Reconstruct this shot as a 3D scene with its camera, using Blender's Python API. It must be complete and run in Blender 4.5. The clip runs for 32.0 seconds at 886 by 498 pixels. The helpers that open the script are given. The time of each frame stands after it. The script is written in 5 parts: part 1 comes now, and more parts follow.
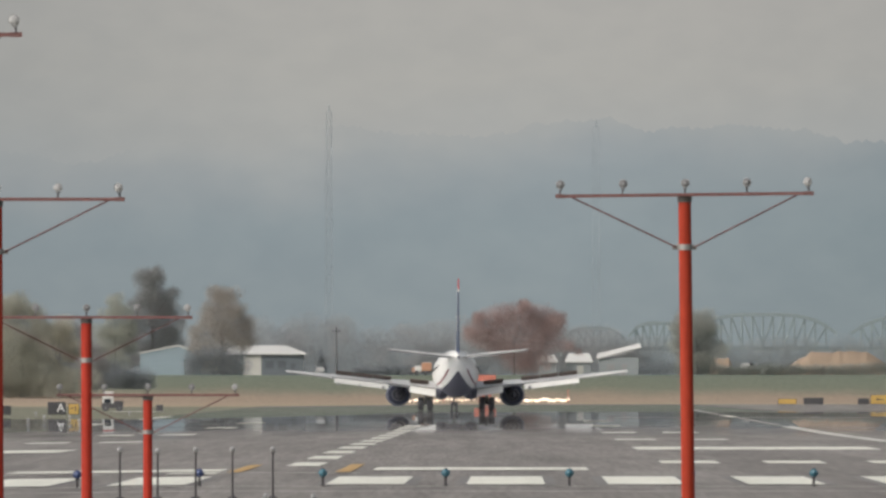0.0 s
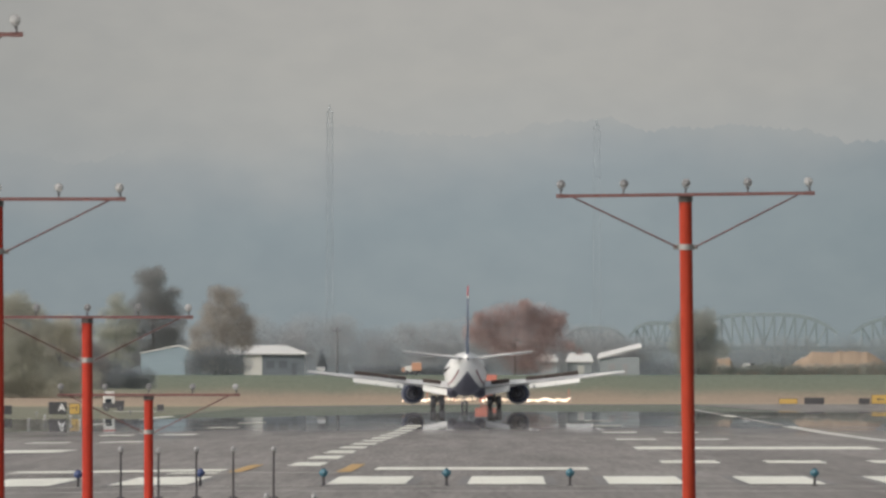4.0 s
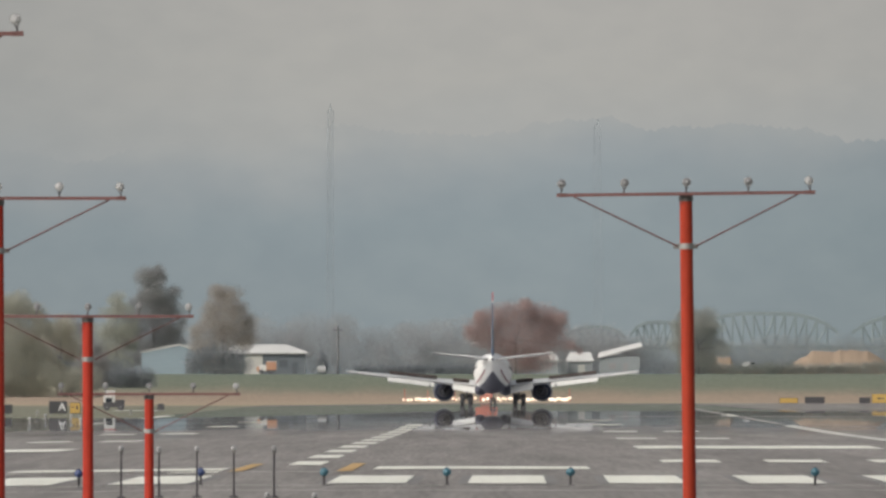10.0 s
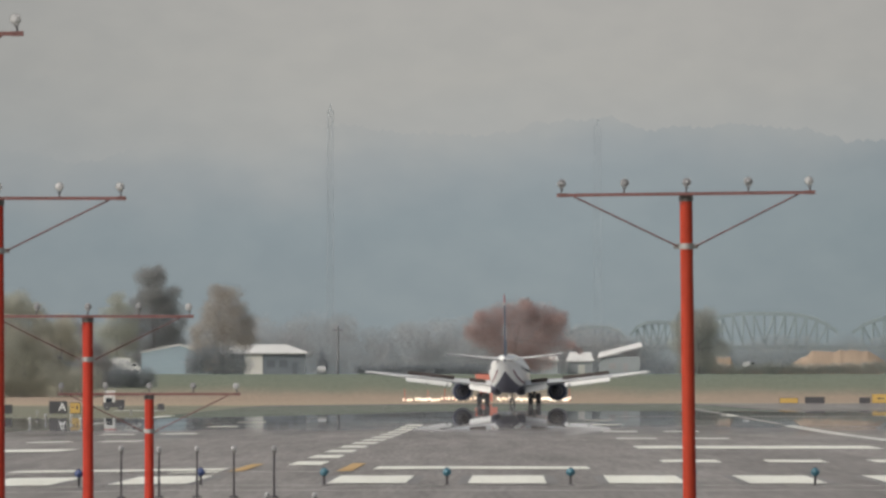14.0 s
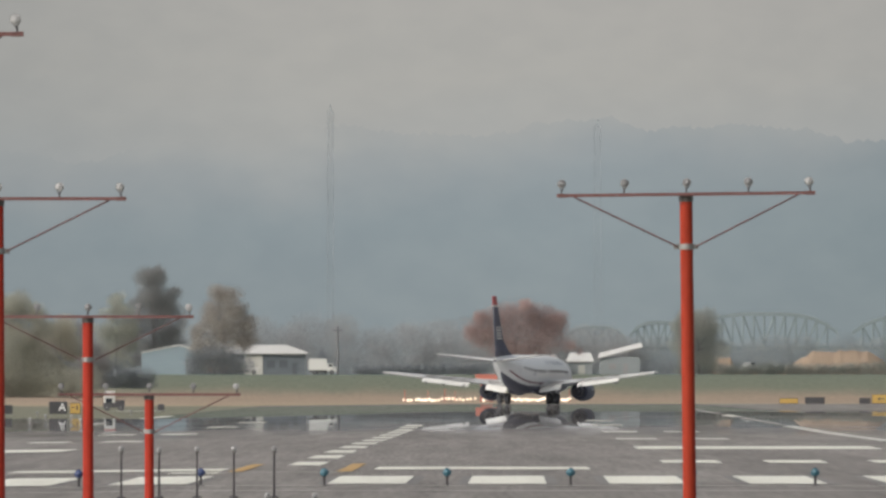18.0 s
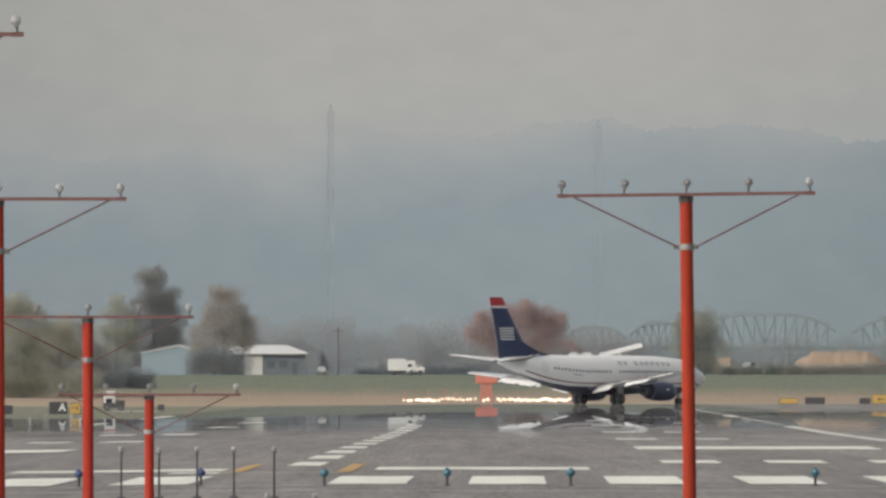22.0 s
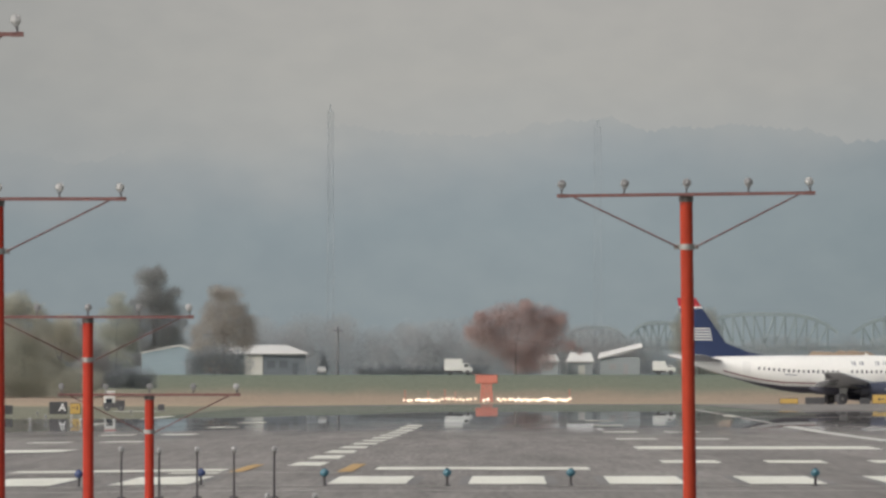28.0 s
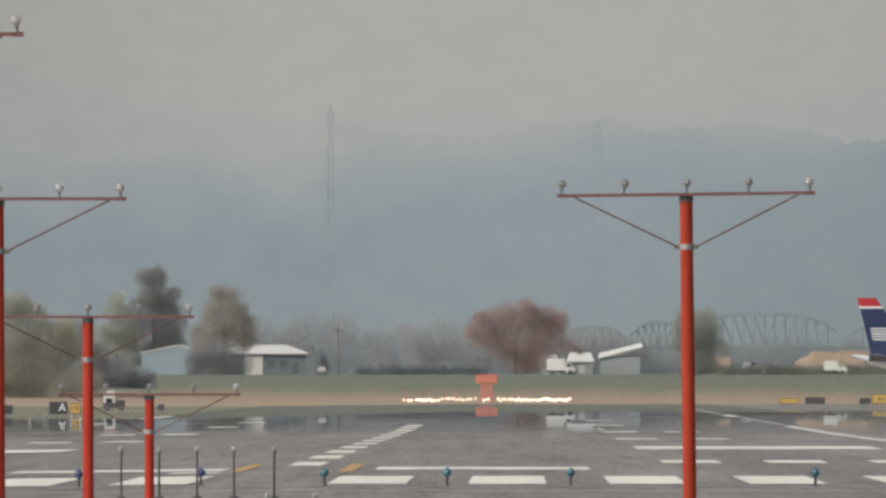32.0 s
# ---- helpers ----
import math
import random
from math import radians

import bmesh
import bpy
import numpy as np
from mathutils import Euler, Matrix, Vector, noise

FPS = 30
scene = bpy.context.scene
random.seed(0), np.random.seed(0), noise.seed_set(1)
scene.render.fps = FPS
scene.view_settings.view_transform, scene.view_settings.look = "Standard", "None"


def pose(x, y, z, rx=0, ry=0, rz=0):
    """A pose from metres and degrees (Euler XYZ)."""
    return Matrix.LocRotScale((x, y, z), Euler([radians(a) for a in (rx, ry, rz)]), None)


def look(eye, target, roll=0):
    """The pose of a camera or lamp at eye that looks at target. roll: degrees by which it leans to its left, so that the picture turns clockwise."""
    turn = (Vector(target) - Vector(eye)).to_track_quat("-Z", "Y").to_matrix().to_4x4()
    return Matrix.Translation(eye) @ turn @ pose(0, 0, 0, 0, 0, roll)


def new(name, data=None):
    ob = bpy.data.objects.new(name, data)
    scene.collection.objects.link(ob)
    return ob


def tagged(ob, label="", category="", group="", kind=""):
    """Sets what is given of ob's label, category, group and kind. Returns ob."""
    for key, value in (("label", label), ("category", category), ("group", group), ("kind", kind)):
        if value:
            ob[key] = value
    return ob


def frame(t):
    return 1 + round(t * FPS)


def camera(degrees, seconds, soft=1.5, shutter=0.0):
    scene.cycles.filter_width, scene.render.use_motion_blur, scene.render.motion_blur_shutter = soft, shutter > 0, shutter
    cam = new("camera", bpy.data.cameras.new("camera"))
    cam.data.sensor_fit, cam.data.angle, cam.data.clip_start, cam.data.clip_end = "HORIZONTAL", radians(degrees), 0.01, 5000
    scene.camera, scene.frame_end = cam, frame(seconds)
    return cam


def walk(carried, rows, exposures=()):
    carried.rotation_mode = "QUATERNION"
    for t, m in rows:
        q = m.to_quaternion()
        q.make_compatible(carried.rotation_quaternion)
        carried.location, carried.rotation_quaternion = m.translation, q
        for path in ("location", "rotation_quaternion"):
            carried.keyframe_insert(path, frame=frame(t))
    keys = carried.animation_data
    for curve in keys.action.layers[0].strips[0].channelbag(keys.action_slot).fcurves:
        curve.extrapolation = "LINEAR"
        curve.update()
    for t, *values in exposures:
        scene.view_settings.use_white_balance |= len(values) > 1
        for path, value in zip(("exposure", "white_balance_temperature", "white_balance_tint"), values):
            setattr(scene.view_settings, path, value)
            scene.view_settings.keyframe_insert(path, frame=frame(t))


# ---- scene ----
# The place: a runway seen along its axis from beyond its threshold, the far end in haze.
# World: the camera at the origin looks along +Y; metres.

# ---- camera ----
EYE = (0.0, 0.0, 2.3)
cam = camera(2.0556, 32.0, soft=2.8)


def aim(right, down):
    """The camera's pose, turned by small amounts (thousandths of a degree)."""
    return pose(*EYE, 90 + 0.3094 - down / 1000, 0, -right / 1000)


walk(cam, [(0.0, aim(3.3, -1.3)), (0.5, aim(1.6, -1.0)), (3.0, aim(1.4, -1.0)), (5.5, aim(1.3, -0.6)),
           (6.5, aim(0.3, -0.2)), (12.0, aim(0.2, 1.2)), (14.0, aim(0.1, 0.9)), (18.0, aim(0.0, 0.0)),
           (23.5, aim(-0.2, -0.6)), (32.0, aim(-0.3, -0.3))])

# ---- light ----
world = bpy.data.worlds.new("sky")
scene.world = world
world.use_nodes = True
wn = world.node_tree.nodes
wl = world.node_tree.links
sky = wn.new("ShaderNodeTexSky")
sky.sky_type = "NISHITA"
sky.sun_disc = False
sky.sun_elevation, sky.sun_rotation = radians(32), radians(234)
sky.air_density, sky.dust_density, sky.ozone_density = 1.0, 6.0, 1.0
soft_sky = wn.new("ShaderNodeHueSaturation")
soft_sky.inputs["Saturation"].default_value = 0.35
wl.new(sky.outputs["Color"], soft_sky.inputs["Color"])
wl.new(soft_sky.outputs["Color"], wn["Background"].inputs["Color"])
wn["Background"].inputs["Strength"].default_value = 0.15

sun_data = bpy.data.lights.new("sun", "SUN")
sun_data.energy, sun_data.angle, sun_data.color = 1.45, radians(16), (1.0, 0.96, 0.9)
sun = new("sun", sun_data)
sun.matrix_basis = look((-85, -62, 66), (0, 0, 0))
scene.view_settings.exposure = 0.0


# ---- materials ----
def nodes_of(name):
    m = bpy.data.materials.new(name)
    m.use_nodes = True
    n, l = m.node_tree.nodes, m.node_tree.links
    return m, n, l, n["Principled BSDF"]


def ramp(n, l, source, stops):
    r = n.new("ShaderNodeValToRGB")
    e = r.color_ramp.elements
    while len(e) < len(stops):
        e.new(0.5)
    for el, (p, c) in zip(e, stops):
        el.position, el.color = p, (*c, 1) if len(c) == 3 else c
    l.new(source, r.inputs["Fac"])
    return r.outputs["Color"]


def noise_of(n, l, scale, stretch=(1, 1, 1), detail=4, space="Object"):
    tc, mp, nz = n.new("ShaderNodeTexCoord"), n.new("ShaderNodeMapping"), n.new("ShaderNodeTexNoise")
    mp.inputs["Scale"].default_value = stretch
    nz.inputs["Scale"].default_value, nz.inputs["Detail"].default_value = scale, detail
    l.new(tc.outputs[space], mp.inputs["Vector"])
    l.new(mp.outputs["Vector"], nz.inputs["Vector"])
    return nz.outputs["Fac"]


def plain(name, colour, rough=0.6, metal=0.0, vary=0.12, scale=3.0, bump=0.0, stretch=(1, 1, 1), coat=0.0, gloss=0.5):
    """Paint, metal, rubber: a colour with wear at two scales."""
    m, n, l, b = nodes_of(name)
    coarse, fine = noise_of(n, l, scale * 0.25, stretch), noise_of(n, l, scale * 4, stretch)
    mix = n.new("ShaderNodeMath")
    mix.operation = "ADD"
    l.new(coarse, mix.inputs[0]), l.new(fine, mix.inputs[1])
    lo, hi = [max(0, c * (1 - vary)) for c in colour], [min(1, c * (1 + vary)) for c in colour]
    half = n.new("ShaderNodeMath")
    half.operation = "MULTIPLY"
    half.inputs[1].default_value = 0.5
    l.new(mix.outputs[0], half.inputs[0])
    l.new(ramp(n, l, half.outputs[0], [(0.3, lo), (0.7, hi)]), b.inputs["Base Color"])
    b.inputs["Roughness"].default_value, b.inputs["Metallic"].default_value = rough, metal
    b.inputs["Coat Weight"].default_value = coat
    b.inputs["Specular IOR Level"].default_value = gloss
    if bump:
        bp = n.new("ShaderNodeBump")
        bp.inputs["Strength"].default_value, bp.inputs["Distance"].default_value = bump, 0.02
        l.new(fine, bp.inputs["Height"])
        l.new(bp.outputs["Normal"], b.inputs["Normal"])
    return m


def leafy(name, dark, light, scale=0.35):
    m, n, l, b = nodes_of(name)
    geo = n.new("ShaderNodeNewGeometry")
    add = n.new("ShaderNodeMath")
    add.operation = "MULTIPLY_ADD"
    l.new(geo.outputs["Random Per Island"], add.inputs[0])
    add.inputs[1].default_value = 0.5
    half = n.new("ShaderNodeMath")
    half.operation = "MULTIPLY"
    half.inputs[1].default_value = 0.55
    l.new(noise_of(n, l, scale), half.inputs[0])
    l.new(half.outputs[0], add.inputs[2])
    c = ramp(n, l, add.outputs[0], [(0.2, dark), (0.8, light)])
    l.new(c, b.inputs["Base Color"])
    b.inputs["Roughness"].default_value = 0.8
    b.inputs["Specular IOR Level"].default_value = 0.2
    tr, mx = n.new("ShaderNodeBsdfTranslucent"), n.new("ShaderNodeMixShader")
    l.new(c, tr.inputs["Color"])
    mx.inputs[0].default_value = 0.58
    l.new(b.outputs[0], mx.inputs[1]), l.new(tr.outputs[0], mx.inputs[2])
    l.new(mx.outputs[0], n["Material Output"].inputs["Surface"])
    return m


def asphalt_material():
    """Worn grey asphalt, patched and rubber-streaked; far along the runway hot air over it mirrors like water."""
    m, n, l, b = nodes_of("asphalt")
    big = noise_of(n, l, 0.25, (1, 0.02, 1), 5)
    fine = noise_of(n, l, 8.0, (1, 0.007, 1), 6)
    c1 = ramp(n, l, big, [(0.3, (0.177, 0.166, 0.157)), (0.7, (0.245, 0.228, 0.217))])
    c2 = ramp(n, l, fine, [(0.3, (0.83, 0.83, 0.83)), (0.7, (1.145, 1.145, 1.14))])
    mul = n.new("ShaderNodeMix")
    mul.data_type, mul.blend_type = "RGBA", "MULTIPLY"
    mul.inputs[0].default_value = 1.0
    l.new(c1, mul.inputs["A"]), l.new(c2, mul.inputs["B"])
    c3 = ramp(n, l, noise_of(n, l, 1.3, (1, 0.012, 1), 6), [(0.34, (0.86, 0.855, 0.855)), (0.5, (1.0, 1.0, 1.0)), (0.68, (1.09, 1.085, 1.08))])
    blot = n.new("ShaderNodeMix")
    blot.data_type, blot.blend_type = "RGBA", "MULTIPLY"
    blot.inputs[0].default_value = 1.0
    l.new(mul.outputs["Result"], blot.inputs["A"]), l.new(c3, blot.inputs["B"])
    l.new(blot.outputs["Result"], b.inputs["Base Color"])
    b.inputs["Roughness"].default_value = 0.95
    b.inputs["Specular IOR Level"].default_value = 0.05
    geo, sep = n.new("ShaderNodeNewGeometry"), n.new("ShaderNodeSeparateXYZ")
    l.new(geo.outputs["Position"], sep.inputs[0])
    wob = n.new("ShaderNodeMath")
    wob.operation = "MULTIPLY_ADD"
    l.new(noise_of(n, l, 0.12, (1, 0.06, 1), 4), wob.inputs[0])
    wob.inputs[1].default_value = 420
    l.new(sep.outputs["Y"], wob.inputs[2])
    hot = n.new("ShaderNodeMapRange")
    hot.interpolation_type = "SMOOTHSTEP"
    l.new(wob.outputs[0], hot.inputs["Value"])
    hot.inputs["From Min"].default_value, hot.inputs["From Max"].default_value = 1235, 1780
    hot.inputs["To Min"].default_value, hot.inputs["To Max"].default_value = 0.0, 0.88
    cool = n.new("ShaderNodeMapRange")
    l.new(sep.outputs["Y"], cool.inputs["Value"])
    cool.inputs["From Min"].default_value, cool.inputs["From Max"].default_value = 1800, 2800
    still = ramp(n, l, cool.outputs["Result"], [(0.1, (1, 1, 1)), (0.29, (0.95, 0.95, 0.95)), (0.6, (0.85, 0.85, 0.85)), (0.77, (0.7, 0.7, 0.7)), (0.82, (0.2, 0.2, 0.2))])
    verge = ramp(n, l, cool.outputs["Result"], [(0.1, (1, 1, 1)), (0.29, (0.09, 0.09, 0.09)), (0.77, (0.09, 0.09, 0.09)), (0.82, (0.03, 0.03, 0.03))])
    aside = n.new("ShaderNodeMapRange")
    l.new(sep.outputs["X"], aside.inputs["Value"])
    aside.inputs["From Min"].default_value, aside.inputs["From Max"].default_value = 25, 29
    air = n.new("ShaderNodeMix")
    air.data_type = "RGBA"
    l.new(aside.outputs["Result"], air.inputs[0])
    l.new(still, air.inputs["A"]), l.new(verge, air.inputs["B"])
    both = n.new("ShaderNodeMath")
    both.operation = "MULTIPLY"
    l.new(hot.outputs["Result"], both.inputs[0]), l.new(air.outputs["Result"], both.inputs[1])
    streak = ramp(n, l, noise_of(n, l, 0.22, (1, 0.045, 1), 5), [(0.32, (0.72, 0.72, 0.72)), (0.55, (1, 1, 1))])
    broken = n.new("ShaderNodeMath")
    broken.operation = "MULTIPLY"
    l.new(both.outputs[0], broken.inputs[0]), l.new(streak, broken.inputs[1])
    gl, mx = n.new("ShaderNodeBsdfGlossy"), n.new("ShaderNodeMixShader")
    gl.inputs["Color"].default_value = (0.8, 0.83, 0.87, 1)
    gl.inputs["Roughness"].default_value = 0.0
    l.new(broken.outputs[0], mx.inputs[0])
    l.new(b.outputs[0], mx.inputs[1]), l.new(gl.outputs[0], mx.inputs[2])
    l.new(mx.outputs[0], n["Material Output"].inputs["Surface"])
    return m


def grass_material():
    """Autumn grass: dry straw beside the pavement, green up the bank."""
    m, n, l, b = nodes_of("grass")
    geo, sep = n.new("ShaderNodeNewGeometry"), n.new("ShaderNodeSeparateXYZ")
    l.new(geo.outputs["Position"], sep.inputs[0])
    wob = n.new("ShaderNodeMath")
    wob.operation = "MULTIPLY_ADD"
    l.new(noise_of(n, l, 0.1, (1, 0.05, 1), 5), wob.inputs[0])
    wob.inputs[1].default_value = 120
    l.new(sep.outputs["Y"], wob.inputs[2])
    span = n.new("ShaderNodeMapRange")
    l.new(wob.outputs[0], span.inputs["Value"])
    span.inputs["From Min"].default_value, span.inputs["From Max"].default_value = 2600, 4700
    # First stop: the bank's mirage reflection painted as a greenish strip.
    c1 = ramp(n, l, span.outputs["Result"], [(0.0, (0.195, 0.196, 0.16)), (0.07, (0.342, 0.28, 0.22)), (0.775, (0.315, 0.251, 0.202)),
                                             (0.84, (0.172, 0.185, 0.148)), (1.0, (0.14, 0.176, 0.15))])
    c2 = ramp(n, l, noise_of(n, l, 1.4, (1, 0.3, 1), 8), [(0.3, (0.72, 0.73, 0.7)), (0.7, (1.22, 1.19, 1.14))])
    mul = n.new("ShaderNodeMix")
    mul.data_type, mul.blend_type = "RGBA", "MULTIPLY"
    mul.inputs[0].default_value = 1.0
    l.new(c1, mul.inputs["A"]), l.new(c2, mul.inputs["B"])
    l.new(mul.outputs["Result"], b.inputs["Base Color"])
    b.inputs["Roughness"].default_value, b.inputs["Specular IOR Level"].default_value = 1.0, 0.0
    return m


def glow(name, colour, strength):
    m, n, l, b = nodes_of(name)
    b.inputs["Base Color"].default_value = (*colour, 1)
    b.inputs["Emission Color"].default_value = (*colour, 1)
    b.inputs["Emission Strength"].default_value = strength
    return m


def sky_material():
    """Overcast far behind everything: pale grey mist, warmer towards the zenith."""
    m, n, l, b = nodes_of("overcast_sky")
    geo, sep = n.new("ShaderNodeNewGeometry"), n.new("ShaderNodeSeparateXYZ")
    l.new(geo.outputs["Position"], sep.inputs[0])
    add = n.new("ShaderNodeMath")
    add.operation = "MULTIPLY_ADD"
    l.new(noise_of(n, l, 0.02, (1, 1, 2.5), 3), add.inputs[0])
    add.inputs[1].default_value = 22
    l.new(sep.outputs["Z"], add.inputs[2])
    span = n.new("ShaderNodeMapRange")
    l.new(add.outputs[0], span.inputs["Value"])
    span.inputs["From Min"].default_value, span.inputs["From Max"].default_value = 20, 100
    c = ramp(n, l, span.outputs["Result"], SKY_STOPS)
    side = n.new("ShaderNodeMapRange")
    l.new(sep.outputs["X"], side.inputs["Value"])
    side.inputs["From Min"].default_value, side.inputs["From Max"].default_value = -95, 95
    c2 = ramp(n, l, side.outputs["Result"], [(0.0, (0.86, 0.875, 0.89)), (0.35, (1.0, 1.0, 1.0)), (0.7, (1.0, 1.0, 1.0)), (1.0, (0.94, 0.945, 0.95))])
    mul = n.new("ShaderNodeMix")
    mul.data_type, mul.blend_type = "RGBA", "MULTIPLY"
    mul.inputs[0].default_value = 1.0
    l.new(c, mul.inputs["A"]), l.new(c2, mul.inputs["B"])
    c3 = ramp(n, l, noise_of(n, l, 0.11, (1, 1, 1.8), 5), [(0.35, (0.98, 0.982, 0.985)), (0.65, (1.02, 1.018, 1.015))])
    cloud = n.new("ShaderNodeMix")
    cloud.data_type, cloud.blend_type = "RGBA", "MULTIPLY"
    cloud.inputs[0].default_value = 1.0
    l.new(mul.outputs["Result"], cloud.inputs["A"]), l.new(c3, cloud.inputs["B"])
    em = n.new("ShaderNodeEmission")
    l.new(cloud.outputs["Result"], em.inputs["Color"])
    l.new(em.outputs[0], n["Material Output"].inputs["Surface"])
    return m


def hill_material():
    """A wooded ridge kilometres off, haze painted into blue-grey emission, its crest lost in cloud."""
    m, n, l, b = nodes_of("hazy_distant_hill")
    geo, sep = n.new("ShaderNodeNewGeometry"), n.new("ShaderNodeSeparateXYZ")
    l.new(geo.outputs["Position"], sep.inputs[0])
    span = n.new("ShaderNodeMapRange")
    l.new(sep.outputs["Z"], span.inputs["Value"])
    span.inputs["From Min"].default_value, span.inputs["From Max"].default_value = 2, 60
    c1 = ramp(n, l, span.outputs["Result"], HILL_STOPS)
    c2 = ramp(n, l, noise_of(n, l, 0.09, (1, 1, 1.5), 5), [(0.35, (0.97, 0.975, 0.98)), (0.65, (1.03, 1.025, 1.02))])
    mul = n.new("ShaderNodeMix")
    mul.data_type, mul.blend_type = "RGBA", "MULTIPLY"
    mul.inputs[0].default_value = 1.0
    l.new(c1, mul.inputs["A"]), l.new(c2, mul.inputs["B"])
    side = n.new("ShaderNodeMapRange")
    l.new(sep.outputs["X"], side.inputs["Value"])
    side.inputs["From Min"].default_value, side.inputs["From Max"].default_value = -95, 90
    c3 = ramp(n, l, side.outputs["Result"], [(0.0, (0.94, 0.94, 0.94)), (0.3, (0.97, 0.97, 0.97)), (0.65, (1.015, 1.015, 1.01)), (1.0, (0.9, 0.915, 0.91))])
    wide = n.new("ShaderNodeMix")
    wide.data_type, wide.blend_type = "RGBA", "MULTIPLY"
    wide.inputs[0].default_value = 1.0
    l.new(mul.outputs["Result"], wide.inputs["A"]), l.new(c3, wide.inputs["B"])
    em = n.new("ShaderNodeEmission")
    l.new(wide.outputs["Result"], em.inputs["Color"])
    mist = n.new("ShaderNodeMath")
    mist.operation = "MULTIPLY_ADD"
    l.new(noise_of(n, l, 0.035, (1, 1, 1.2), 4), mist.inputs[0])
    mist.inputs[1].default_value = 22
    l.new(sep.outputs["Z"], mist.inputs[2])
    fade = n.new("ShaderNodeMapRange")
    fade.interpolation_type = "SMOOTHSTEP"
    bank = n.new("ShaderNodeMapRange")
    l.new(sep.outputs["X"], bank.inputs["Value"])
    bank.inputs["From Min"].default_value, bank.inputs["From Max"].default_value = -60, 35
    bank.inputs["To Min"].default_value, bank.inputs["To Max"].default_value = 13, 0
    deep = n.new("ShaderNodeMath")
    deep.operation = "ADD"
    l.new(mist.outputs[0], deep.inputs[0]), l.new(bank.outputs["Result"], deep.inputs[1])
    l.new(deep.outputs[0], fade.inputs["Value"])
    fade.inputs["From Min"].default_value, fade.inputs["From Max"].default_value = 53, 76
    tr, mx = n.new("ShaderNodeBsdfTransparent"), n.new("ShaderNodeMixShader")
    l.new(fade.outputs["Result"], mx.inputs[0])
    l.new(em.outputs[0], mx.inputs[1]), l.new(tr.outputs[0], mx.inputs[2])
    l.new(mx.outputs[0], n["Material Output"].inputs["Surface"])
    return m


SKY_STOPS = [(0.0, (0.365, 0.385, 0.385)), (0.45, (0.372, 0.385, 0.38)), (0.7, (0.405, 0.40, 0.378)), (1.0, (0.408, 0.397, 0.375))]
# Haze gradient painted in: bluer low down, paler towards the crest.
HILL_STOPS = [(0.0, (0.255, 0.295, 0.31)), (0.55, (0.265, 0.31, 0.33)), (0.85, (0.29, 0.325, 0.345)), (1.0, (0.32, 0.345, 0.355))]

ASPHALT = asphalt_material()
GRASS = grass_material()
MARK_WHITE = plain("worn_white_marking_paint", (0.62, 0.61, 0.54), 0.9, vary=0.16, scale=2.0, stretch=(1, 0.05, 1))
MARK_YELLOW = plain("worn_yellow_marking_paint", (0.4, 0.255, 0.1), 0.9, vary=0.2, scale=2.0, stretch=(1, 0.05, 1))
MARK_BORDER = plain("blacked_out_asphalt", (0.15, 0.142, 0.136), 0.9, vary=0.2, scale=2.0, stretch=(1, 0.05, 1))
MARK_DULL = plain("dulled_white_marking_paint", (0.48, 0.47, 0.43), 0.9, vary=0.2, scale=1.0, stretch=(1, 0.05, 1))
MARK_SEAM = plain("pale_pavement_seam", (0.36, 0.345, 0.32), 0.9, vary=0.25, scale=3.0, stretch=(1, 0.05, 1))
MARK_FAINT = plain("faint_grey_marking_paint", (0.30, 0.29, 0.27), 0.9, vary=0.2, scale=1.0, stretch=(1, 0.05, 1))
ORANGE = plain("aviation_orange_paint", (0.315, 0.03, 0.016), 0.75, gloss=0.2, vary=0.13, scale=4.0, bump=0.05)
WEATHERED_ORANGE = plain("weathered_orange_mast_paint", (0.3, 0.037, 0.018), 0.8, gloss=0.15, vary=0.2, scale=2.5, bump=0.05, stretch=(1, 1, 0.3))
BRACE_RED = plain("grimy_red_brace_paint", (0.115, 0.056, 0.054), 0.75, gloss=0.2, vary=0.2, scale=6.0)
DULL_RED = plain("weathered_red_bar_paint", (0.152, 0.074, 0.069), 0.75, gloss=0.2, vary=0.2, scale=6.0)
BAR_END = plain("grimy_bar_end", (0.12, 0.055, 0.05), 0.7, vary=0.2, scale=6.0)
# Aviation orange with distance haze mixed into it, paler and less saturated.
HAZED_ORANGE = plain("haze_paled_orange_paint", (0.47, 0.165, 0.12), 0.7, vary=0.1, scale=2.0)
LAMP_CUP = plain("grimy_lamp_metal", (0.1, 0.095, 0.09), 0.6, 0.3, vary=0.2, scale=12.0)
GALV = plain("galvanised_steel", (0.27, 0.265, 0.255), 0.5, 0.5, scale=20.0)
# Black lifted a little, haze being put into the colour.
DARK_STEEL = plain("dark_steel", (0.068, 0.066, 0.07), 0.65, 0.2, scale=8.0)
LENS = plain("lamp_glass", (0.11, 0.11, 0.112), 0.5, 0.0, vary=0.25, scale=30.0, coat=0.05)
PALE_LENS = plain("pale_lamp_glass", (0.27, 0.27, 0.265), 0.45, 0.0, scale=30.0, coat=0.15)
BLUE_LENS = plain("dark_blue_lens", (0.03, 0.05, 0.13), 0.5, 0.0, scale=30.0)
TEAL_LENS = plain("teal_lens", (0.03, 0.11, 0.145), 0.5, 0.0, vary=0.25, scale=30.0)
POST_DARK = plain("blackened_post_steel", (0.045, 0.042, 0.043), 0.7, 0.1, vary=0.2, scale=8.0)
WHITE = plain("white_aircraft_paint", (0.74, 0.728, 0.69), 0.35, vary=0.05, scale=0.6, coat=0.3)
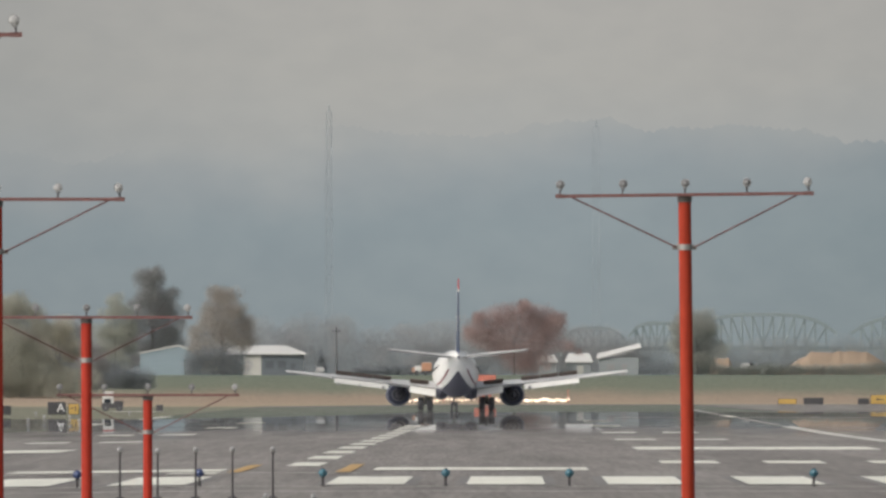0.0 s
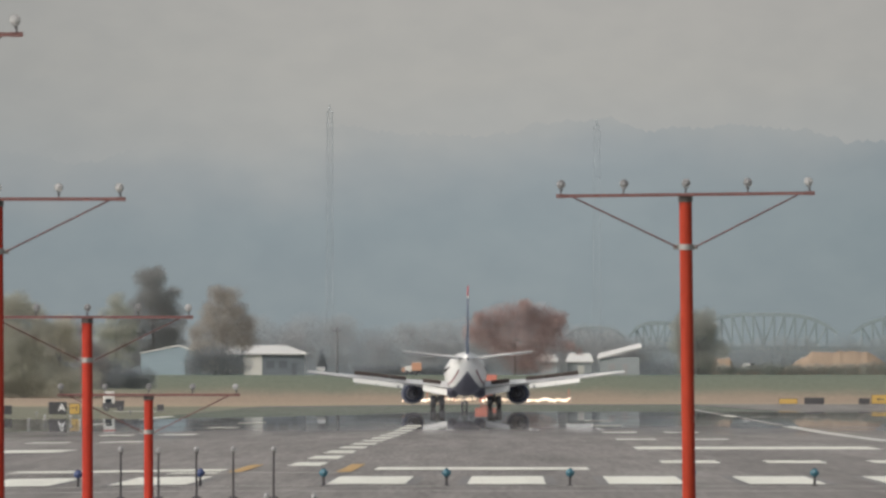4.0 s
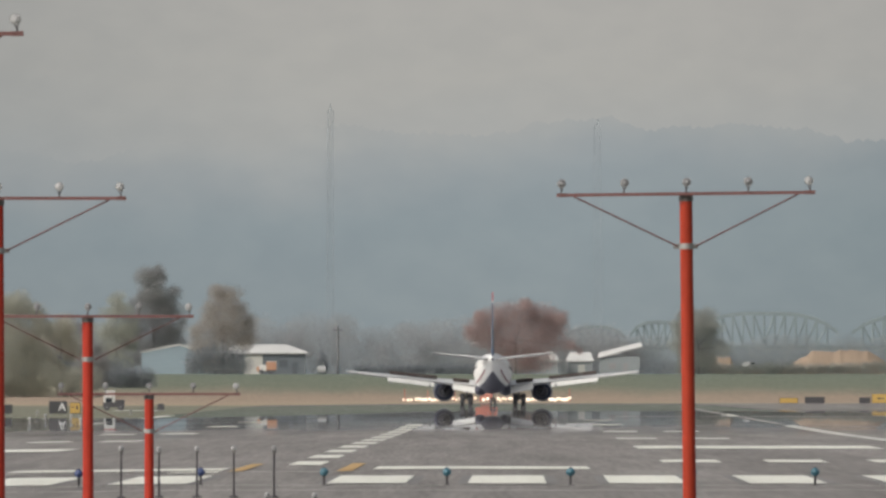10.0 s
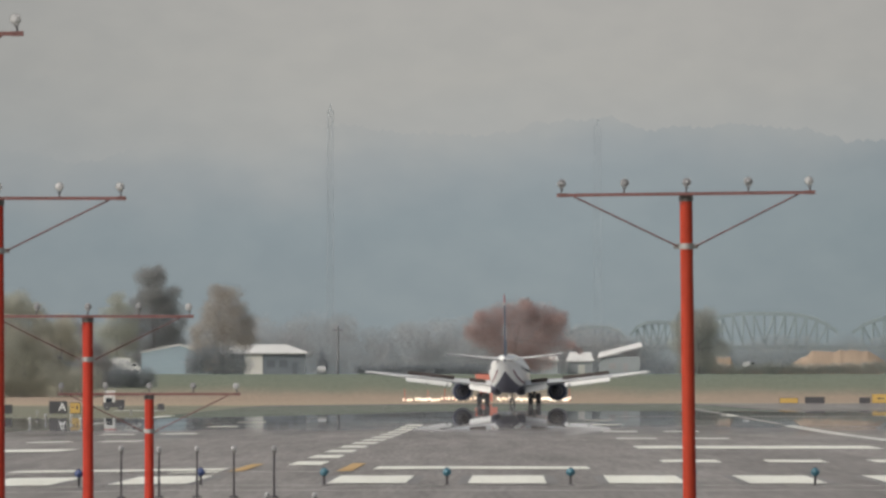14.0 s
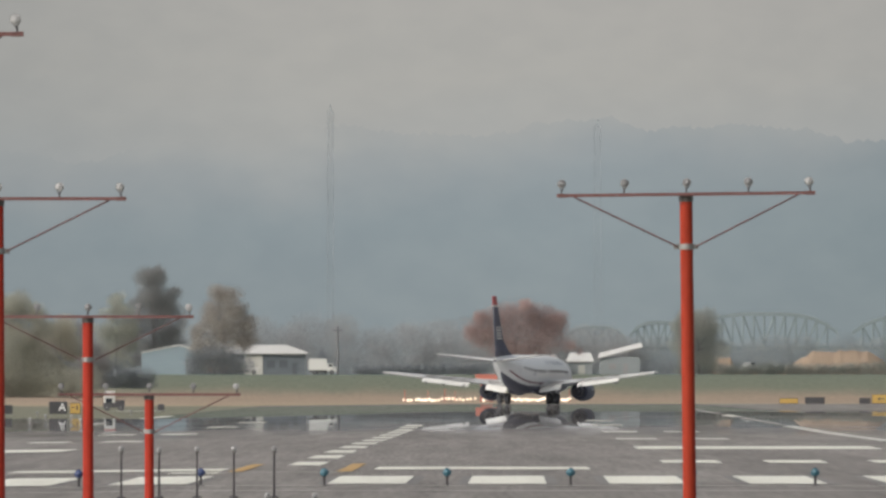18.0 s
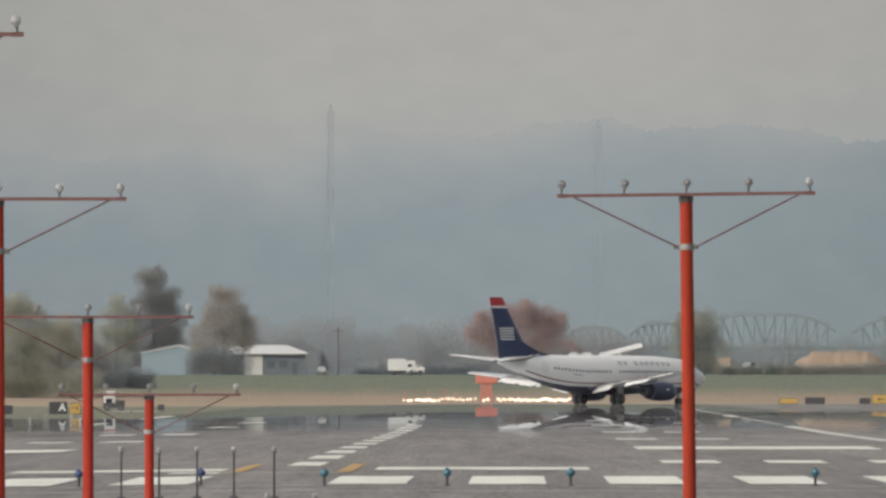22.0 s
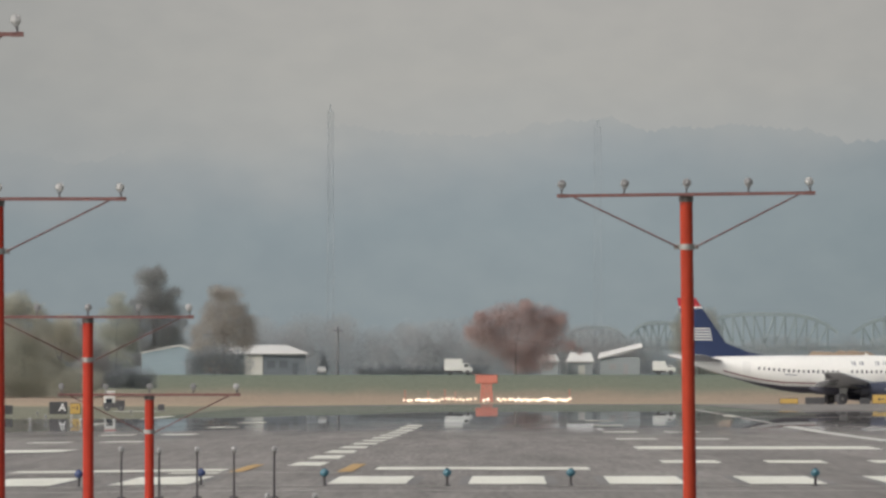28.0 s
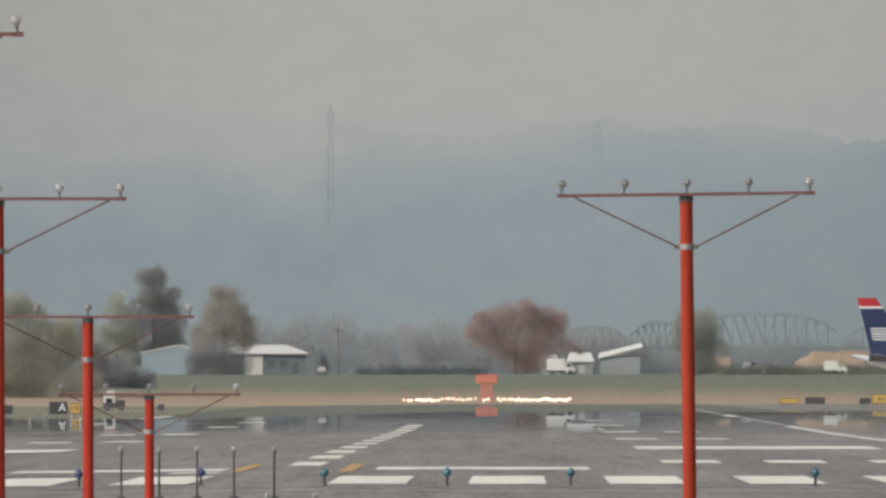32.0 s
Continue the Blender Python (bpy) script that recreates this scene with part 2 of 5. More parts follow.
DOOR_WHITE = plain("off_white_door_paint", (0.66, 0.648, 0.615), 0.4, vary=0.05, scale=0.6)
NAVY = plain("navy_aircraft_paint", (0.022, 0.036, 0.092), 0.4, vary=0.12, scale=0.8, coat=0.3)
# Belly, underside, cowl, exhaust and tyre darks are lifted: painted distance haze.
BELLY = plain("dark_navy_belly_paint", (0.062, 0.062, 0.084), 0.45, vary=0.15, scale=0.8)
STRIPE = plain("maroon_stripe_paint", (0.17, 0.035, 0.035), 0.5, vary=0.1, scale=1.0)
RED = plain("red_aircraft_paint", (0.42, 0.034, 0.045), 0.4, vary=0.08, scale=1.0)
WING_GREY = plain("grey_wing_skin", (0.45, 0.45, 0.445), 0.45, 0.0, vary=0.1, scale=0.8)
FLAP = plain("pale_flap_skin", (0.6, 0.59, 0.56), 0.4, vary=0.06, scale=1.0)
# Grey skin, darkened further so the shade underneath is in the colour.
WING_UNDER = plain("shaded_grey_wing_underside", (0.165, 0.163, 0.165), 0.5, vary=0.12, scale=0.8)
SPOILER = plain("dark_spoiler_underside", (0.11, 0.085, 0.075), 0.7, vary=0.2, scale=1.5)
NACELLE = plain("dark_engine_cowl", (0.05, 0.056, 0.085), 0.45, 0.1, vary=0.15, scale=1.5)
HOT_METAL = plain("burnt_exhaust_metal", (0.08, 0.079, 0.09), 0.55, 0.3, vary=0.2, scale=3.0)
LIP = plain("polished_inlet_lip", (0.6, 0.6, 0.6), 0.25, 0.9, scale=5.0)
RUBBER = plain("tyre_rubber", (0.07, 0.07, 0.076), 0.85, scale=6.0)
CABIN_GLASS = plain("tinted_cabin_window", (0.09, 0.09, 0.095), 0.2, scale=4.0)
# Siding toned to the woods behind: haze painted into the grey.
YARD_GREY = plain("hazy_grey_siding", (0.24, 0.258, 0.262), 0.8, vary=0.1, scale=1.0, stretch=(1, 1, 6))
HOUSE_GLASS = plain("dull_house_glass", (0.075, 0.085, 0.095), 0.35, vary=0.2, scale=2.0)
GLASS_DARK = plain("dark_window_glass", (0.03, 0.035, 0.042), 0.1, scale=4.0, coat=0.5)
SIGN_YELLOW = plain("yellow_sign_face", (0.43, 0.28, 0.075), 0.5, vary=0.1, scale=3.0)
# Sign black raised by the haze painted into it.
SIGN_BLACK = plain("black_sign_face", (0.045, 0.045, 0.048), 0.55, vary=0.15, scale=3.0)
SIGN_WHITE = plain("white_sign_face", (0.7, 0.7, 0.68), 0.5, vary=0.08, scale=3.0)
WALL_BLUE = plain("pale_blue_siding", (0.21, 0.262, 0.288), 0.7, vary=0.08, scale=1.0, stretch=(1, 1, 6))
WALL_WHITE = plain("white_wall_paint", (0.42, 0.41, 0.375), 0.7, vary=0.08, scale=1.0)
WALL_DARK = plain("shaded_grey_siding", (0.118, 0.132, 0.144), 0.8, vary=0.18, scale=1.0, stretch=(1, 1, 6))
ROOF_PALE = plain("pale_metal_roof", (0.5, 0.495, 0.475), 0.5, vary=0.08, scale=0.8)
ROOF_GREY = plain("grey_roof_shingle", (0.26, 0.25, 0.25), 0.8, vary=0.15, scale=2.0)
POLE_WOOD = plain("dark_weathered_pole_wood", (0.13, 0.13, 0.132), 0.9, vary=0.15, scale=3.0)
# Bark and bridge steel toned towards the hills: haze in the colour.
HAZY_BARK = plain("hazy_grey_bark", (0.185, 0.18, 0.175), 0.9, vary=0.15, scale=3.0)
STEEL_FAR = plain("hazy_bridge_steel", (0.197, 0.237, 0.244), 0.9, vary=0.08, scale=0.3)
TAN_EARTH = plain("bare_tan_earth", (0.25, 0.188, 0.135), 0.95, vary=0.12, scale=0.15)
TRUCK_WHITE = plain("white_truck_paint", (0.56, 0.555, 0.525), 0.4, vary=0.05, scale=1.0)
PALE_PAINT = plain("dusty_white_car_paint", (0.31, 0.31, 0.3), 0.5, vary=0.06, scale=1.0)
TRUCK_ORANGE = plain("orange_truck_paint", (0.44, 0.235, 0.15), 0.5, vary=0.1, scale=1.0)
LAMPS_ON = [glow("dim_lit_lamp", (1.0, 0.8, 0.6), 0.3), glow("lit_lamp", (1.0, 0.82, 0.64), 0.5), glow("bright_lit_lamp", (1.0, 0.86, 0.7), 0.8)]


# ---- building helpers ----
def part(name, bm, material, parent=None, label="", smooth=False):
    me = bpy.data.meshes.new(name)
    bm.to_mesh(me)
    bm.free()
    me.materials.append(material)
    if smooth:
        for p in me.polygons:
            p.use_smooth = True
    ob = new(name, me)
    if parent is not None:
        ob.parent = parent
    if label:
        ob["label"] = label
    return ob


def thing(name, m, label, category, group="", kind=""):
    ob = new(name)
    ob.empty_display_size = 0.2
    ob.matrix_basis = m
    return tagged(ob, label, category, group, kind)


def box(bm, x0, x1, y0, y1, z0, z1, bevel=0.0):
    v = [bm.verts.new(p) for p in ((x0, y0, z0), (x1, y0, z0), (x1, y1, z0), (x0, y1, z0),
                                   (x0, y0, z1), (x1, y0, z1), (x1, y1, z1), (x0, y1, z1))]
    fs = [bm.faces.new([v[i] for i in q]) for q in ((3, 2, 1, 0), (4, 5, 6, 7), (0, 1, 5, 4), (1, 2, 6, 5), (2, 3, 7, 6), (3, 0, 4, 7))]
    if bevel:
        es = {e for f in fs for e in f.edges}
        bmesh.ops.bevel(bm, geom=list(es), offset=bevel, segments=2, affect="EDGES", profile=0.5)
    return bm


def boxed(x0, x1, y0, y1, z0, z1, bevel=0.0):
    return box(bmesh.new(), x0, x1, y0, y1, z0, z1, bevel)


def rings(bm, loops, closed=True, caps=True):
    """Skin a row of vertex loops."""
    rows = [[bm.verts.new(p) for p in lp] for lp in loops]
    n = len(rows[0])
    for a, b in zip(rows, rows[1:]):
        for i in range(n if closed else n - 1):
            j = (i + 1) % n
            bm.faces.new((a[i], a[j], b[j], b[i]))
    if caps and closed:
        bm.faces.new(rows[0][::-1]), bm.faces.new(rows[-1])
    bmesh.ops.recalc_face_normals(bm, faces=bm.faces)
    return bm


def tube(bm, a, b, r0, r1=None, n=12):
    """A round bar from a to b."""
    a, b = Vector(a), Vector(b)
    r1 = r0 if r1 is None else r1
    q = (b - a).to_track_quat("Z", "Y")
    def lp(c, r):
        return [c + q @ Vector((r * math.cos(k * math.tau / n), r * math.sin(k * math.tau / n), 0)) for k in range(n)]
    return rings(bm, [lp(a, r0), lp(b, r1)])


def tubed(*args, **kw):
    return tube(bmesh.new(), *args, **kw)


def lathe(bm, profile, axis=(0, 0, 1), origin=(0, 0, 0), n=16):
    """Turn (along, radius) pairs round an axis."""
    q, o = Vector(axis).to_track_quat("Z", "Y"), Vector(origin)
    return rings(bm, [[o + q @ Vector((r * math.cos(k * math.tau / n), r * math.sin(k * math.tau / n), h)) for k in range(n)]
                      for h, r in profile])


def lathed(profile, **kw):
    return lathe(bmesh.new(), profile, **kw)


# ---- ground ----
RISE = [(2600, 0.03), (2720, -0.01), (3400, -0.36), (3950, -0.88), (4080, -0.92), (4180, -0.24), (4300, 1.4), (4420, 3.3), (4450, 3.62), (4600, 3.78), (5000, 3.85)]


def axis_x(d):
    """The runway's centreline at d metres out."""
    return -5.92 + 0.00311 * d


def ground_z(x, d):
    """The runway falls a little to one side and sags midway; a levee rises far beyond its end."""
    off = x - axis_x(d)
    z = 0.012 * max(-20.0, min(0.0, off + 1.0)) * max(0.0, min(1.0, (3000 - d) / 400))
    if d <= 2600:
        sag = 0.5 - 0.5 * math.cos(math.pi * max(0.0, min(1.0, (d - 750) / 500)))
        climb = max(0.0, min(1.0, (d - 1250) / 1250))
        return z - 0.15 * sag + 0.18 * climb
    for (d0, z0), (d1, z1) in zip(RISE, RISE[1:]):
        if d <= d1:
            return z + z0 + (z1 - z0) * (d - d0) / (d1 - d0)
    return z + RISE[-1][1]


def spot(off, d, lift=0.0):
    x = axis_x(d) + off
    return Vector((x, d, ground_z(x, d) + lift))


def ground_pose(x, d, turn=0.0, lift=0.0):
    return pose(x, d, ground_z(x, d) + lift, 0, 0, turn)


def sheet(name, offs, ds, material, lift, kind="structure", label=""):
    bm = bmesh.new()
    rings(bm, [[spot(o, d, lift) for o in offs] for d in ds], closed=False)
    for f in bm.faces:
        if f.normal.z < 0:
            f.normal_flip()
    ob = part(name, bm, material, smooth=True)
    return tagged(ob, label, "", "", kind)


PAVED = [300, 400, 500, 600, 700] + [750 + 50 * k for k in range(38)]
steps = [-400, 0, 200, *PAVED, 2640, 2680, 2720, 2860, 3000, 3200, 3400, 3700, 3950, 4080, 4130, 4180, 4240, 4300, 4360, 4420, 4450, 4600, 4800, 4980]
sheet("ground", [-2600, -900, -300, -120, -60, -21, -11, -1, 10, 60, 120, 300, 900, 2600], steps, GRASS, -0.03,
      label="flat airfield grass rising to a grassy levee")
runway = sheet("runway", [-21.5, -16, -11, -6, -1, 8, 16, 24, 33, 45, 60, 75, 120], PAVED + [2630], ASPHALT, 0.0,
               label="worn grey asphalt runway shimmering with heat")
sheet("taxiway", [-140, -80, -50, -30, -21.5], [d for d in PAVED if d < 1760] + [1780], ASPHALT, 0.0, label="grey asphalt taxiway beside the runway")

# ---- painted markings, each a thin slab on the asphalt ----
def marking(name, off0, off1, d0, d1, material, skew=0.0, lift=0.018):
    bm = bmesh.new()
    nd = max(2, int((d1 - d0) / 40) + 1)
    no = max(2, int((off1 - off0) / 0.4) + 2)
    rows = []
    for i in range(nd):
        row = []
        for j in range(no):
            off, d = off0 + (off1 - off0) * j / (no - 1) + skew * i / (nd - 1), d0 + (d1 - d0) * i / (nd - 1)
            if i in (0, nd - 1):
                d += min(2.2, 0.004 * d) * noise.noise(Vector((off * 1.9, d * 0.21, 3.3)))
            if j in (0, no - 1):
                off += 0.05 * noise.noise(Vector((off * 0.7, d * 0.13, 8.1)))
            row.append(spot(off, d, lift))
        rows.append(row)
    rings(bm, rows, closed=False)
    for f in bm.faces:
        if f.normal.z < 0:
            f.normal_flip()
    return part(name, bm, material, runway)


for k in range(12):
    marking("centreline_stripe", -0.45, 0.45, 678 + 62.5 * k, 711 + 62.5 * k, MARK_WHITE)
for off in (-8.8, -5.6, -2.46, 2.46, 5.64, 8.82, 12.0, 15.15, 18.3):
    marking("stripe_border", off - 1.12, off + 1.14, 553, 605, MARK_BORDER, 0.0, 0.008)
    marking("threshold_stripe", off - 0.88, off + 0.88, 556, 603, MARK_WHITE)
for d, count in ((713, 3), (1040, 2), (1215, 2), (1395, 1), (1545, 1)):
    for side in (-1, 1):
        for i in range(count):
            a = side * (10.0 + 3.05 * i)
            marking("touchdown_bar", min(a, a + side * 1.68), max(a, a + side * 1.68), d - 11, d + 12, MARK_WHITE)
for side in (-1, 1):
    marking("aiming_bar", min(side * 10.0, side * 18.5), max(side * 10.0, side * 18.5), 852, 894, MARK_WHITE)
marking("designation_stroke", 2.1, 7.75, 648, 668, MARK_WHITE)
marking("designation_stroke", -7.4, -1.8, 640, 656, MARK_WHITE)
marking("designation_stroke", -3.0, -1.7, 622, 634, MARK_WHITE)
marking("yellow_stripe", 1.22, 1.6, 634, 694, MARK_YELLOW)
marking("yellow_stripe", -1.55, -1.2, 634, 690, MARK_YELLOW)
marking("edge_line", 20.45, 21.2, 990, 1370, MARK_DULL)
marking("edge_line", 20.6, 21.1, 1410, 1660, MARK_FAINT)
marking("edge_line", 20.5, 21.2, 1690, 1800, MARK_WHITE)
marking("edge_line", 20.6, 21.1, 1830, 2250, MARK_FAINT)
marking("edge_line", -21.3, -20.4, 1530, 1590, MARK_DULL)
marking("edge_line", -21.3, -20.4, 1760, 1890, MARK_WHITE)
# Thin faint strip across, right of the centreline.
marking("pale_cross_strip", 12.5, 44, 1690, 1703, MARK_FAINT)
marking("pavement_seam", -14, 24, 545, 547, MARK_SEAM)
marking("pavement_seam", -14, 24, 519.5, 521.5, MARK_SEAM)
marking("pavement_seam", -7.5, 1.9, 627, 629.5, MARK_SEAM)
marking("taxiway_edge", -29.9, -26.1, 2165, 2200, MARK_DULL)

# ---- sky and hills ----
bm = bmesh.new()
rings(bm, [[(x, 4975, z) for x in (-420, -140, 140, 420)] for z in (-10, 40, 90, 160)], closed=False)
tagged(part("backdrop_sky", bm, sky_material()), "pale grey overcast sky above the hills", kind="structure")


CREST = [(-420, 44), (-150, 47), (-89, 48.5), (-72, 46.5), (-58, 50), (-42, 51.5), (-30, 53.5), (-20, 54), (-8, 52.5), (4, 51.5), (14, 52.5), (20, 54.5),
         (31, 55.5), (42, 53), (58, 54), (72, 53), (83, 50.5), (110, 49), (420, 45)]


def ridge(x):
    """Height of the wooded hill crest across the view."""
    for (x0, z0), (x1, z1) in zip(CREST, CREST[1:]):
        if x <= x1:
            k = (x - x0) / (x1 - x0)
            k = k * k * (3 - 2 * k)
            break
    return z0 + (z1 - z0) * k + 0.8 * noise.noise(Vector((x * 0.25, 7.7, 0))) + 0.7 * noise.noise(Vector((x * 0.9, 2.7, 0))) + 0.8 * abs(noise.noise(Vector((x * 2.3, 5.1, 0))))


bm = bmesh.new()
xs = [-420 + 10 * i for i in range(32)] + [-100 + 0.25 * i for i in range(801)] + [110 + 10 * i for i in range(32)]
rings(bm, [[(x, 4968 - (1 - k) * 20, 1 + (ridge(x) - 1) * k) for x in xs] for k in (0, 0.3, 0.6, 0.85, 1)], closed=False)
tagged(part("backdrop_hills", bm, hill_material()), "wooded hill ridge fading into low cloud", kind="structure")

# ---- approach lights before the threshold ----
def lamp_on(parent, x, z0, stem, r, lens, tilt=0.0):
    """A round spot lamp held in a forked yoke on a short stem."""
    c = Vector((x + tilt, 0, z0 + stem + r))
    lamp = part("lamp", lathed([(-r * 0.95, r * 0.22), (-r * 0.6, r * 0.62), (-r * 0.15, r * 0.93), (r * 0.12, r), (r * 0.26, r * 0.9), (r * 0.36, r * 0.55), (r * 0.4, 0.001)],
                               axis=(0, -1, 0.2), origin=c, n=20), lens, parent, smooth=True)
    part("bezel", lathed([(r * 0.02, r * 1.0), (r * 0.02, r * 1.07), (r * 0.2, r * 1.07), (r * 0.2, r * 0.95)], axis=(0, -1, 0.2), origin=c, n=20), GALV, lamp)
    part("stem", tubed((x, 0, z0), (x + tilt * 0.5, 0, z0 + stem * 0.75), r * 0.2, r * 0.22, 8), DARK_STEEL, lamp)
    part("knuckle", lathed([(-r * 0.16, r * 0.3), (r * 0.16, r * 0.34)], origin=(x + tilt * 0.5, 0, z0 + stem * 0.72), n=10), DARK_STEEL, lamp)
    for s in (-1, 1):
        part("yoke_arm", tubed((x + tilt * 0.5, 0, z0 + stem * 0.72), c + Vector((s * r * 1.02, 0, -r * 0.25)), r * 0.13, r * 0.11, 6), LAMP_CUP, lamp, "dark yoke arm")
    part("glass_core", lathed([(r * 0.36, r * 0.32), (r * 0.45, r * 0.2), (r * 0.47, 0.001)], axis=(0, -1, 0.2), origin=c, n=14), PALE_LENS, lamp)
    return lamp


def light_mast(x, d, top, lean, bar_tilt, label, paint):
    m = thing("approach_light_mast", ground_pose(x, d), label, "light mast", "approach light masts")
    g = ground_z(x, d)
    h = top - g
    r, half, drop = 0.082, 1.58, 0.61
    top_c = Vector((-lean, 0, h))
    bm = bmesh.new()
    k = [0, 0.15, 0.6, 0.85, 1.0]
    rings(bm, [[Vector((-lean * q + (r - 0.004 * q) * math.cos(a * math.tau / 20), (r - 0.004 * q) * math.sin(a * math.tau / 20), h * q))
                for a in range(20)] for q in k])
    part("pole", bm, paint, m, "round orange-painted steel pole", smooth=False)
    part("cap", lathed([(-0.06, r + 0.006), (0.015, r + 0.006), (0.02, r * 0.8)], origin=top_c, n=20), LAMP_CUP, m)
    def on_bar(u):
        return Vector((top_c.x + u, -r - 0.03, h + 0.03 + bar_tilt * u))
    bm = bmesh.new()
    a, b = on_bar(-half), on_bar(half)
    rings(bm, [[p + Vector((0, dy, dz)) for dy, dz in ((-0.022, -0.02), (0.022, -0.02), (0.022, 0.02), (-0.022, 0.02))] for p in (a, b)])
    part("crossbar", bm, DULL_RED, m, "thin dull red crossbar")
    for side in (-1, 1):
        part("brace", tubed(on_bar(side * 1.37) + Vector((0, 0, -0.02)), Vector((top_c.x + lean * 0.15 + side * (r + 0.03), -r * 0.5, h - drop)), 0.0105, n=8), BRACE_RED, m)
        part("bar_end", boxed(on_bar(side * 1.52).x - 0.06, on_bar(side * 1.52).x + 0.06, -r - 0.058, -r - 0.002, on_bar(side * 1.5).z - 0.024, on_bar(side * 1.5).z + 0.024), BAR_END, m)
        part("clamp_lug", boxed(top_c.x + side * (r + 0.035) - 0.035, top_c.x + side * (r + 0.035) + 0.035, -0.03, 0.03, h - drop - 0.03, h - drop + 0.03, 0.006), GALV, m)
    part("clamp", lathed([(-0.035, r + 0.012), (0.035, r + 0.012)], origin=(top_c.x + lean * 0.13, 0, h - drop), n=20), GALV, m)
    for i in range(5):
        p = on_bar(-1.524 + 0.762 * i)
        lamp = lamp_on(m, p.x, p.z, 0.092, 0.05, PALE_LENS if i == 4 or x < -5.35 else LENS, (0.004, 0.012, 0.008, 0.0, -0.022)[i])
        lamp.location.y = p.y
    part("base_plate", boxed(-0.2, 0.2, -0.2, 0.2, 0, 0.03, 0.005), GALV, m)
    return m


light_mast(-5.672, 241, 5.668, 0.0, 0.0, "tall orange approach light mast with five lamps", ORANGE)
light_mast(-5.432, 302, 4.515, 0.02, 0.0, "tall orange approach light mast with braced crossbar", ORANGE)
light_mast(3.027, 302, 4.57, 0.055, 0.012, "leaning orange approach light mast with five lamps", WEATHERED_ORANGE)
light_mast(-5.27, 367, 3.245, 0.01, 0.0, "orange approach light mast with braced crossbar", ORANGE)
light_mast(-5.08, 427, 2.06, 0.0, 0.0, "short orange approach light mast near the threshold", ORANGE)


def light_post(x, top, d=490.0):
    m = thing("approach_light_post", ground_pose(x, d), "thin dark post with a small pale globe lamp", "light post", "short light posts")
    h = top - ground_z(x, d)
    part("post", tubed((0, 0, 0), (0, 0, h - 0.08), 0.024, 0.019, 10), POST_DARK, m)
    part("lamp", lathed([(h - 0.1, 0.02), (h - 0.075, 0.043), (h - 0.045, 0.052), (h - 0.01, 0.044), (h + 0.008, 0.02), (h + 0.012, 0.001)], n=14), PALE_LENS, m, smooth=True)
    part("collar", lathed([(h - 0.14, 0.026), (h - 0.13, 0.034), (h - 0.09, 0.034)], n=10), LAMP_CUP, m)
    part("footing", lathed([(-0.02, 0.09), (0.03, 0.09), (0.05, 0.05)], n=10), POST_DARK, m)


for x, top in ((-6.385, 1.02), (-5.635, 1.0), (-4.88, 1.02), (-4.15, 1.03), (-3.35, 1.03)):
    light_post(x, top)
for x, top in ((-3.35, 0.19), (-2.44, 0.185)):
    light_post(x, top, 470.0)


def threshold_light(x, lens, d=549.0):
    m = thing("threshold_light", ground_pose(x, d), "blue-green globe light on a dark stem", "runway light", "threshold lights")
    part("stem", lathed([(0, 0.07), (0.02, 0.07), (0.03, 0.03), (0.19, 0.028), (0.215, 0.045)], n=12), POST_DARK, m)
    part("lens", lathed([(0.215, 0.05), (0.25, 0.085), (0.3, 0.103), (0.345, 0.086), (0.385, 0.045), (0.395, 0.001)], n=8), lens, m)
    part("cap", lathed([(0.38, 0.045), (0.4, 0.03), (0.41, 0.001)], n=12), POST_DARK, m)


for i, x in enumerate((-8.1, -5.385, -2.64, 0.09, 2.84, 5.545, 8.275)):
    threshold_light(x, BLUE_LENS if i < 2 else TEAL_LENS)


# ---- signs and a cart beside the runway ----
def text_part(body, size, at, material, parent):
    cu = bpy.data.curves.new("letter", "FONT")
    cu.body, cu.size, cu.align_x, cu.align_y, cu.extrude = body, size, "CENTER", "CENTER", 0.004
    tmp = bpy.data.objects.new("letter_curve", cu)
    me = bpy.data.meshes.new_from_object(tmp)
    bpy.data.objects.remove(tmp)
    me.materials.clear()
    me.materials.append(material)
    ob = new("letter", me)
    ob.parent = parent
    ob.matrix_basis = pose(*at, 90, 0, 0)
    return ob


def field_sign(x, d, w, h, face, label, arrow=False, letter=""):
    m = thing("airfield_sign", ground_pose(x, d), label, "sign", "airfield signs")
    part("housing", boxed(-w / 2, w / 2, -0.12, 0.12, 0.16, h, 0.02), SIGN_BLACK, m)
    part("panel", boxed(-w / 2 + 0.05, w / 2 - 0.05, -0.145, -0.118, 0.21, h - 0.05), face, m)
    for lx in (-w / 2 + 0.15, w / 2 - 0.15):
        leg = part("leg", tubed((lx, 0, 0), (lx, 0, 0.2), 0.03, n=8), GALV, m)
        part("foot", boxed(lx - 0.08, lx + 0.08, -0.08, 0.08, 0, 0.02), GALV, leg)
    if arrow:
        z = (0.16 + h) / 2
        bm = boxed(-0.25, 0.3, -0.16, -0.147, z - 0.05, z + 0.05)
        part("arrow_shaft", bm, SIGN_BLACK, m)
        bm = bmesh.new()
        rings(bm, [[(-0.5, y, z), (-0.22, y, z - 0.17), (-0.22, y, z + 0.17)] for y in (-0.16, -0.147)])
        part("arrow_head", bm, SIGN_BLACK, m)
    if letter:
        text_part(letter, h * 0.8, (w * 0.22, -0.15, (0.18 + h) / 2), SIGN_WHITE, m)
    return m


